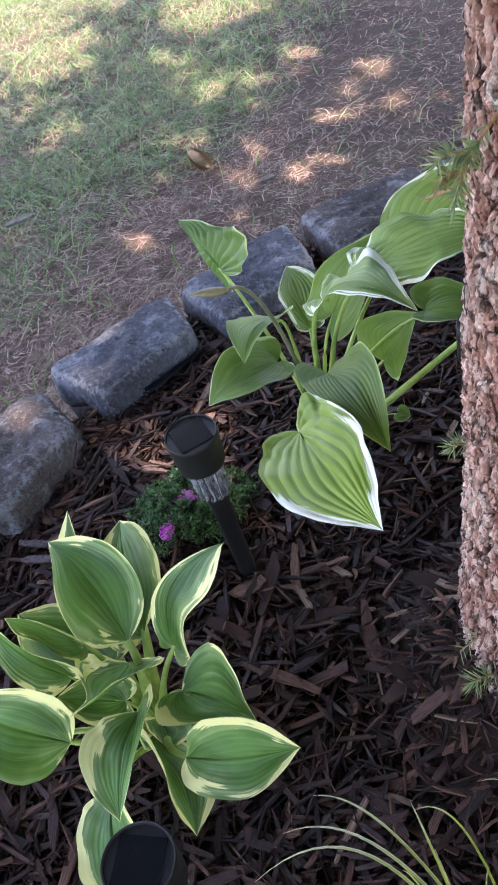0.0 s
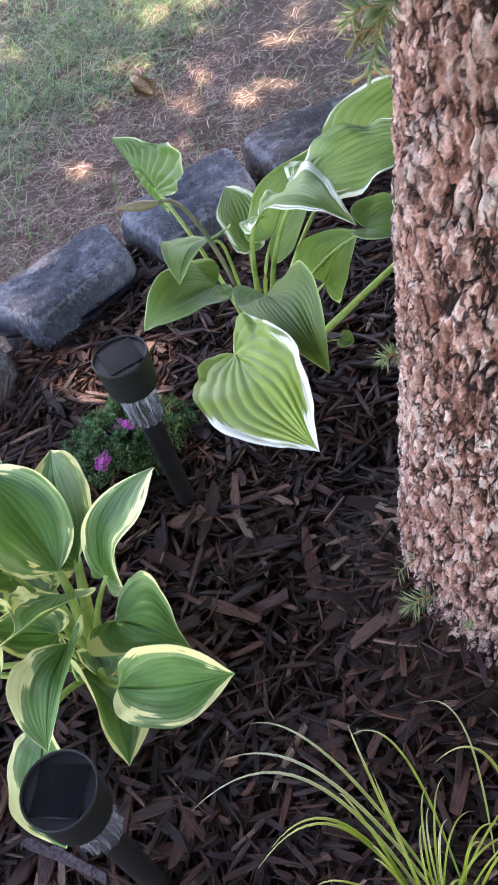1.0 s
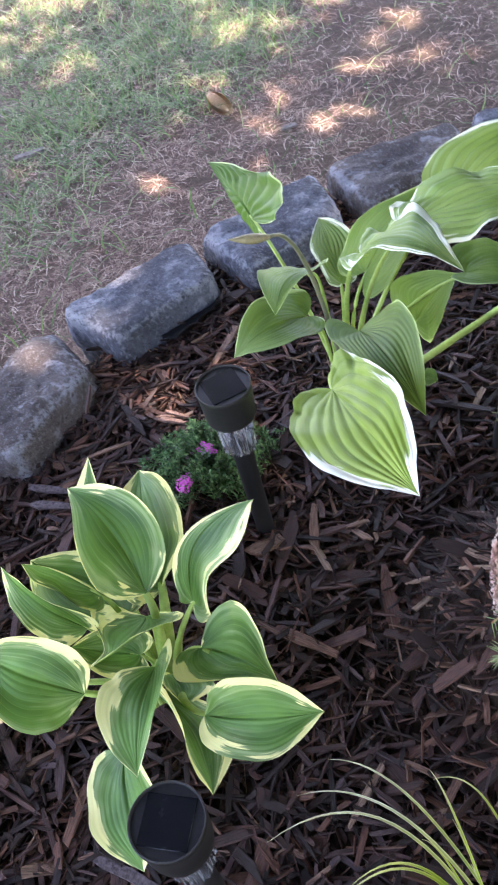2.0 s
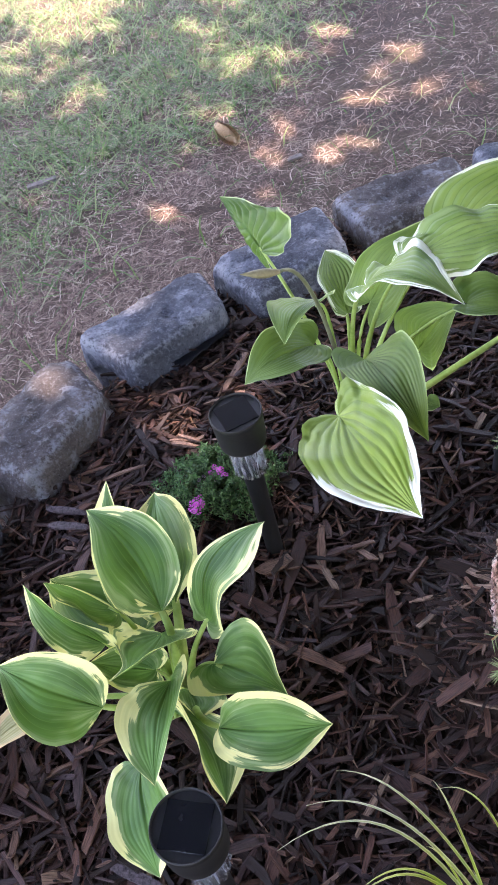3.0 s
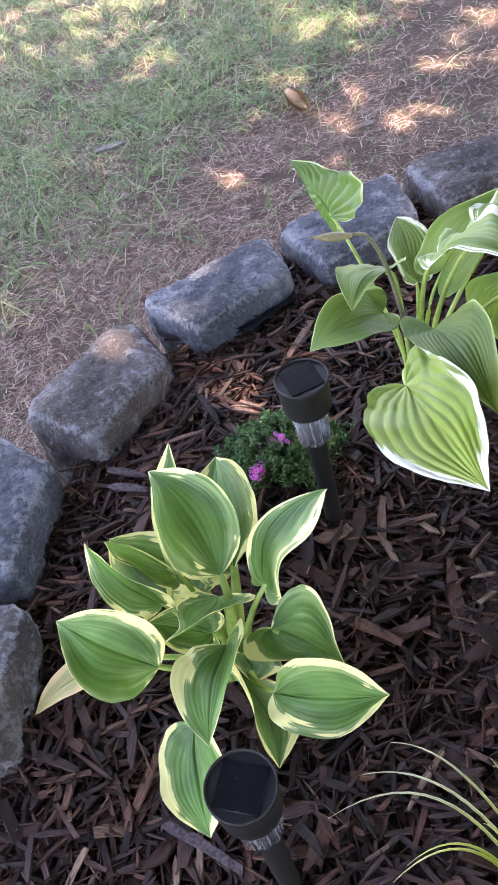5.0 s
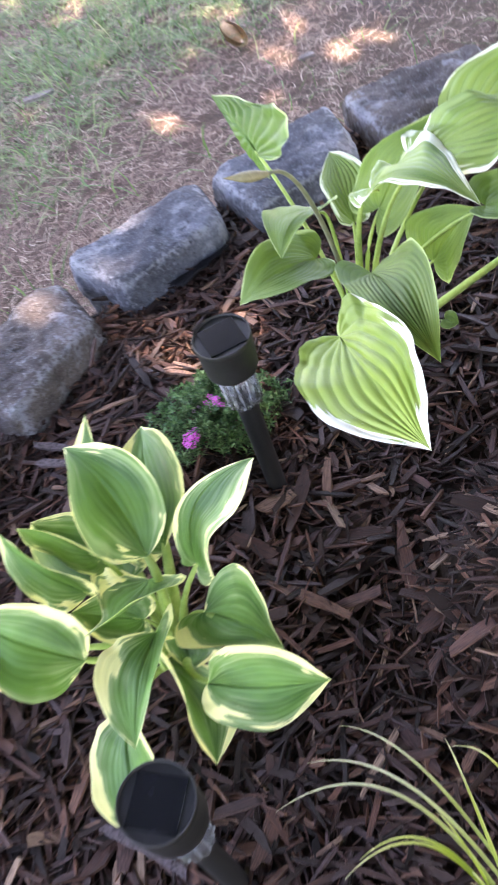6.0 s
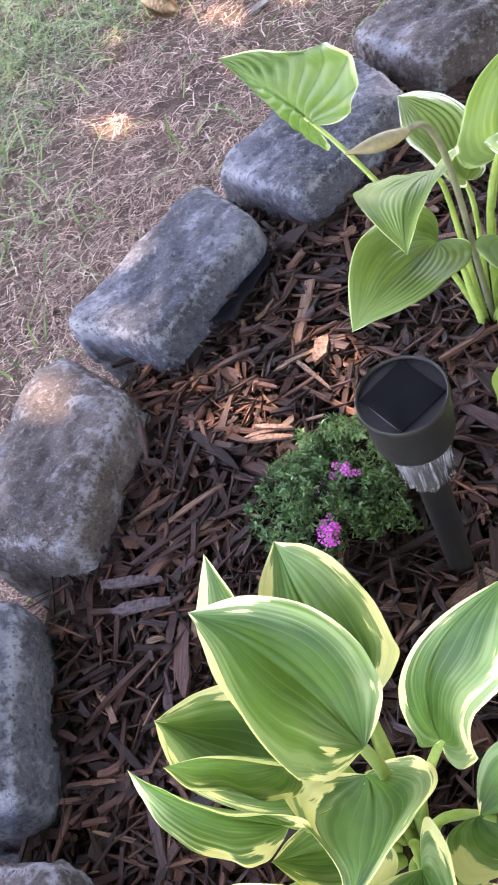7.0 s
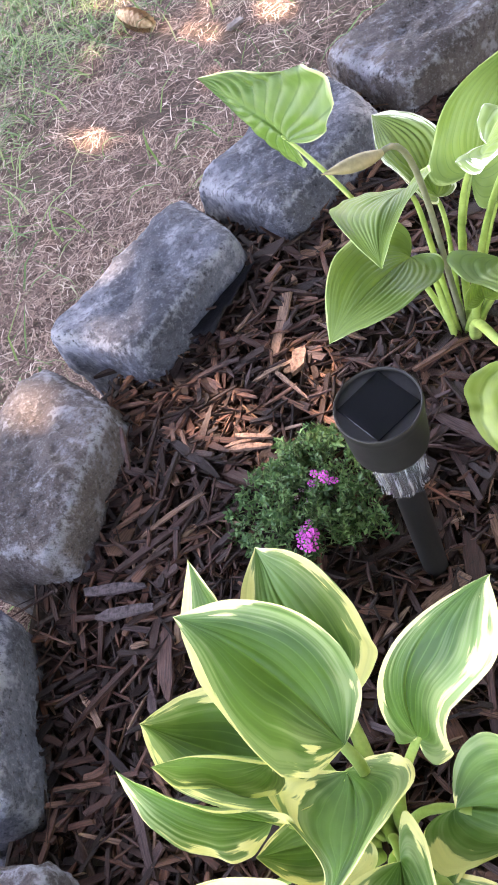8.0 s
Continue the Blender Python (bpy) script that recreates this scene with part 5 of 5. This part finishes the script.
# ---- cone and litter on the lawn ----
def spruce_cone():
    ob = thing("spruce_cone", (-0.359, 1.957, 0.016), "fallen tan spruce cone lying on the dry lawn", "cone")
    ob.rotation_euler = (0, radians(90), radians(-63))
    ob.scale = (0.95, 0.95, 1.8)
    v, f = lathe([(0.001, -0.032), (0.008, -0.028), (0.0125, -0.01), (0.0125, 0.008), (0.008, 0.026), (0.001, 0.034)], 16)
    mesh_ob("core", v, f, CONE_SCALE, ob)
    rng = random.Random(4)
    vs, fs = [(-0.0065, 0, 0), (0.0065, 0, 0), (0.007, 0.003, 0.008), (0.0, 0.0045, 0.0125), (-0.007, 0.003, 0.008), (0, 0.0022, 0.004)], \
             [(0, 1, 5), (1, 2, 5), (2, 3, 5), (3, 4, 5), (4, 0, 5)]
    me = bpy.data.meshes.new("scale")
    me.from_pydata(vs, [], fs)
    me.materials.append(CONE_SCALE)
    for i in range(110):
        t = i / 110
        z = -0.030 + 0.058 * t
        r = 0.0135 * math.sin(math.pi * (0.12 + 0.8 * t)) ** 0.6
        a = i * 2.39996
        s = new("scale", me)
        s.parent = ob
        s.matrix_local = Matrix.Rotation(a, 4, "Z") @ Matrix.Translation((0, r, z)) @ Matrix.Rotation(radians(-18), 4, "X") @ Matrix.Scale(0.62 + 0.3 * math.sin(math.pi * t), 4)


spruce_cone()


def shard(length, width, thick, seed, bow=0.0):
    """A split splinter of wood: uneven cross-sections, straight sides, torn ends."""
    rng = random.Random(seed)
    vs, fs, n = [], [], 5
    skew = rng.uniform(-0.35, 0.35)
    wob = rng.uniform(-0.25, 0.25)
    one, two = rng.uniform(0.25, 1.0), rng.uniform(0.12, 0.9)
    for i in range(n):
        t = i / (n - 1) - 0.5
        k = (one + (1 - one) * min(1, (t + 0.5) * 4)) * (two + (1 - two) * min(1, (0.5 - t) * 3)) * rng.uniform(0.9, 1.08)
        off = wob * width * (4 * t * t) + rng.uniform(-0.06, 0.06) * width
        b = bow * (1 - 4 * t * t)
        for sx, sz in ((-1, -1), (1, -1), (1, 1), (-1, 1)):
            jx, jz = rng.uniform(0.88, 1.08), rng.uniform(0.7, 1.15)
            end = skew * width * sx * 0.6 if i in (0, n - 1) else 0
            vs.append((length * (t + rng.uniform(-0.025, 0.025)) + end, off + sx * width * 0.5 * k * jx, b + sz * thick * 0.5 * jz * (0.6 + 0.4 * k)))
    for i in range(n - 1):
        b = 4 * i
        for j in range(4):
            k = (j + 1) % 4
            fs.append((b + j, b + 4 + j, b + 4 + k, b + k))
    fs += [(0, 1, 2, 3), (4 * n - 1, 4 * n - 2, 4 * n - 3, 4 * n - 4)]
    return vs, fs


def set_grain(me, values):
    at = me.attributes.new("grain", "FLOAT_VECTOR", "POINT")
    at.data.foreach_set("vector", [c for p in values for c in p])


v, f = shard(0.070, 0.018, 0.008, 5)
slab = mesh_ob("bark_slab", v, f, SLAB, smooth=False)
slab.matrix_world = pose(-0.805, 1.916, 0.014, 4, 3, 20)
tagged(slab, "weathered grey slab of bark on the lawn", "bark piece")
v, f = shard(0.032, 0.014, 0.006, 9)
slab = mesh_ob("bark_slab", v, f, SLAB, smooth=False)
slab.matrix_world = pose(-0.20, 1.78, 0.012, 4, 3, 25)
tagged(slab, "small pale flake of bark on the bare soil", "bark piece")


def weed_fabric():
    """A torn scrap of black weed fabric that shows between a stone and the mulch."""
    rng = random.Random(6)
    vs, fs = [], []
    for j in range(9):
        for i in range(13):
            u, w = i / 12 - 0.5, j / 8 - 0.5
            ragged = 1 + (0.12 * rng.uniform(-1, 1) if i in (0, 12) or j in (0, 8) else 0)
            vs.append((u * 0.100 * ragged, w * 0.046 * ragged, 0.004 * noise.noise((u * 6, w * 4, 2)) + 0.005 * abs(w)))
    for j in range(8):
        for i in range(12):
            b = j * 13 + i
            fs.append((b, b + 1, b + 14, b + 13))
    ob = mesh_ob("weed_fabric", vs, fs, FABRIC)
    solid = ob.modifiers.new("thickness", "SOLIDIFY")
    solid.thickness = 0.001
    ob.matrix_world = pose(-0.322, 1.062, bed_z(-0.322, 1.062) + 0.018, -12, 4, 52)
    tagged(ob, "torn scrap of black weed fabric beside a stone", "weed fabric")


weed_fabric()


# ---- lawn grass and dry needles ----
def smooth(a, b, x):
    t = np.clip((x - a) / (b - a), 0, 1)
    return t * t * (3 - 2 * t)


def patch(x, y, k, seed):
    return np.array([noise.noise((p * k, q * k, seed)) for p, q in zip(x, y)])


def strands(name, x, y, z, ang, length, width, lift, bow, material, label):
    """Many thin blades in one mesh: three segments each, bending over."""
    n = len(x)
    t = np.array([0.0, 0.4, 0.75, 1.0])
    dx, dy = np.cos(ang), np.sin(ang)
    verts = np.zeros((n, 7, 3))
    for i, u in enumerate(t):
        out = length * u * np.sqrt(np.maximum(1 - lift ** 2, 0.05)) * (1 + 0.15 * u)
        px = x + dx * out - dy * bow * u * u * length
        py = y + dy * out + dx * bow * u * u * length
        pz = z + length * (lift * u - 0.55 * lift * u * u) + 0.001
        w = width * (1 - 0.55 * u)
        if i < 3:
            verts[:, 2 * i] = np.stack([px - dy * w, py + dx * w, pz], 1)
            verts[:, 2 * i + 1] = np.stack([px + dy * w, py - dx * w, pz], 1)
        else:
            verts[:, 6] = np.stack([px, py, pz], 1)
    base = np.arange(n)[:, None] * 7
    quads = (base[:, None] + np.array([[0, 1, 3, 2], [2, 3, 5, 4]])[None]).reshape(-1, 4)
    tris = base + np.array([[4, 5, 6]])
    me = bpy.data.meshes.new(name)
    me.vertices.add(n * 7)
    me.vertices.foreach_set("co", verts.reshape(-1))
    loops = np.concatenate([quads.reshape(-1), tris.reshape(-1)])
    me.loops.add(len(loops))
    me.loops.foreach_set("vertex_index", loops.astype(np.int32))
    starts = np.concatenate([np.arange(len(quads)) * 4, len(quads) * 4 + np.arange(len(tris)) * 3])
    me.polygons.add(len(starts))
    me.polygons.foreach_set("loop_start", starts.astype(np.int32))
    me.update(calc_edges=True)
    me.validate()
    me.materials.append(material)
    return tagged(new(name, me), label, "lawn", kind="stuff")


def lawn_points(rng, n, far):
    """Places on the lawn in front of and beyond the stones, thinner with distance."""
    d = rng.uniform(0, 1, n) ** 1.5 * far
    a = rng.uniform(math.radians(60), math.radians(205), n)
    r = 1.0 + d
    x, y = BED.x + r * np.cos(a), BED.y + r * np.sin(a)
    ok = (x > -2.6) & (x < 1.3) & (y > 0.35)
    return x[ok], y[ok], d[ok]


def build_lawn():
    rng = np.random.default_rng(2)
    x, y, d = lawn_points(rng, 230000, 3.6)
    g = smooth(0.30, 0.95, d + 0.25 * patch(x, y, 3.0, 1)) * smooth(-0.12, -0.58, x + 0.15 * patch(x, y, 5.0, 7) - 0.35 * np.maximum(y - 1.9, 0)) + smooth(1.3, 1.9, d)
    keep = rng.uniform(0, 1, len(x)) < np.clip(g, 0.015, 1) * np.clip(0.75 + 0.9 * patch(x, y, 8.0, 4), 0.15, 1)
    x, y, d = x[keep], y[keep], d[keep]
    n = len(x)
    strands("grass", x, y, np.zeros(n), rng.uniform(0, 6.28, n), rng.uniform(0.03, 0.11, n), 0.0006 + 0.0018 * rng.uniform(0, 1, n) ** 2,
            rng.uniform(0.3, 0.95, n), rng.normal(0, 0.45, n), GRASS, "thin patchy green lawn grass")
    x, y, d = lawn_points(rng, 400000, 2.6)
    s = 0.42 + 0.58 * smooth(0.0, -0.42, x + 0.30 * patch(x, y, 4.0, 9) - 0.18 * np.maximum(y - 1.6, 0))
    keep = rng.uniform(0, 1, len(x)) < s * np.clip(0.72 + 0.8 * patch(x, y, 7.0, 12) + 0.9 * patch(x, y, 30.0, 15), 0.06, 1)
    x, y = x[keep], y[keep]
    n = len(x)
    strands("dry_needles", x, y, rng.uniform(0.0, 0.008, n), rng.uniform(0, 6.28, n), rng.uniform(0.008, 0.034, n), rng.uniform(0.0004, 0.0012, n),
            np.abs(rng.normal(0.10, 0.28, n)), rng.normal(0, 1.0, n), STRAW, "brown spruce needles and dead grass littering the lawn")


build_lawn()


# ---- mulch ----
def in_bed(x, y):
    return math.hypot(x - BED.x, y - BED.y) < 0.925


def chip_pose(rng, x, y, lift):
    return pose(x, y, bed_z(x, y) + lift, rng.gauss(0, 15), rng.gauss(0, 10), rng.uniform(0, 360))


def build_mulch():
    rng = random.Random(21)
    # loose rest of the mulch, joined
    vs, fs, grain, kinds = [], [], [], []
    for i in range(60):
        l = 0.012 + 0.058 * rng.random() ** 1.4
        kinds.append(shard(l, 0.0007 + 0.0080 * rng.random() ** 2.4, rng.uniform(0.0012, 0.0036), i, rng.uniform(-0.002, 0.002)))
    made = 0
    while made < 28000:
        x, y = rng.uniform(-0.62, 0.45), rng.uniform(0.0, 1.32)
        if not in_bed(x, y) or math.hypot(x - 0.166, y - 0.53) < 0.10:
            continue
        v, f = kinds[rng.randrange(60)]
        m = chip_pose(rng, x, y, rng.uniform(-0.003, 0.014))
        b, o = len(vs), rng.uniform(0, 5)
        vs += [m @ Vector(p) for p in v]
        grain += [(p[0] + o, p[1] + o, p[2]) for p in v]
        fs += [tuple(k + b for k in q) for q in f]
        made += 1
    # thinner mulch behind the trunk
    made = 0
    while made < 4500:
        x, y = rng.uniform(0.30, 1.22), rng.uniform(-0.40, 1.40)
        if not in_bed(x, y) or math.hypot(x - 0.166, y - 0.53) < 0.10:
            continue
        v, f = kinds[rng.randrange(60)]
        m = chip_pose(rng, x, y, rng.uniform(-0.002, 0.008))
        b, o = len(vs), rng.uniform(0, 5)
        vs += [m @ Vector(p) for p in v]
        grain += [(p[0] + o, p[1] + o, p[2]) for p in v]
        fs += [tuple(k + b for k in q) for q in f]
        made += 1
    rest = mesh_ob("mulch", vs, fs, MAT_CHIPS, planting_bed, "dark brown shredded wood mulch", False)
    set_grain(rest.data, grain)
    rest["kind"] = "stuff"
    # the larger chips lying on top
    meshes = []
    for i in range(40):
        l = rng.uniform(0.030, 0.095)
        v, f = shard(l, 0.0040 + 0.0125 * rng.random() ** 1.4, rng.uniform(0.002, 0.005), 100 + i, rng.uniform(-0.003, 0.003))
        me = bpy.data.meshes.new("wood_chip")
        me.from_pydata(v, [], f)
        me.materials.append(MAT_CHIP)
        set_grain(me, [(p[0] + i, p[1] + i * 0.7, p[2]) for p in v])
        meshes.append(me)
    special = ((-0.336, 0.871, 0.046, 0.006, -18, 0.016), (-0.329, 0.879, 0.038, 0.005, -27, 0.018), (-0.341, 0.879, 0.036, 0.004, -8, 0.015),
               (-0.264, 0.951, 0.032, 0.013, 70, 0.012), (-0.278, 0.919, 0.052, 0.004, -64, 0.018),
               (-0.492, 0.779, 0.062, 0.010, -14, 0.016), (-0.485, 0.752, 0.058, 0.010, -10, 0.016), (-0.178, 0.558, 0.090, 0.013, -29, 0.012),
               (-0.215, 0.675, 0.045, 0.016, 21, 0.012), (-0.345, 0.325, 0.110, 0.011, -26, 0.014), (-0.448, 0.908, 0.052, 0.004, -88, 0.040),
               (-0.455, 0.700, 0.080, 0.013, 80, 0.014), (-0.425, 0.420, 0.060, 0.010, 100, 0.014), (-0.300, 0.300, 0.090, 0.016, -30, 0.008))
    for i, (x, y, l, w, turn, lift) in enumerate(special):
        v, f = shard(l, w, 0.005, 300 + i, 0.002)
        me = bpy.data.meshes.new("wood_chip")
        me.from_pydata(v, [], f)
        me.materials.append(PALE_CHIP if i < 5 else GREYED if i in (5, 6, 9) else MAT_CHIP)
        set_grain(me, [(p[0] + i, p[1] + i * 0.7, p[2]) for p in v])
        ob = new("wood_chip", me)
        ob.parent = planting_bed
        ob.matrix_world = pose(x, y, bed_z(x, y) + lift, 4, 3, turn)
    made = 0
    while made < 285:
        x, y = rng.uniform(-0.56, 0.04), rng.uniform(0.26, 1.14)
        if not in_bed(x, y) or math.hypot(x + 0.292, y - 0.795) < 0.07:
            continue
        ob = new("wood_chip", meshes[rng.randrange(40)])
        ob.parent = planting_bed
        ob.matrix_world = chip_pose(rng, x, y, rng.uniform(0.007, 0.014))
        made += 1


build_mulch()
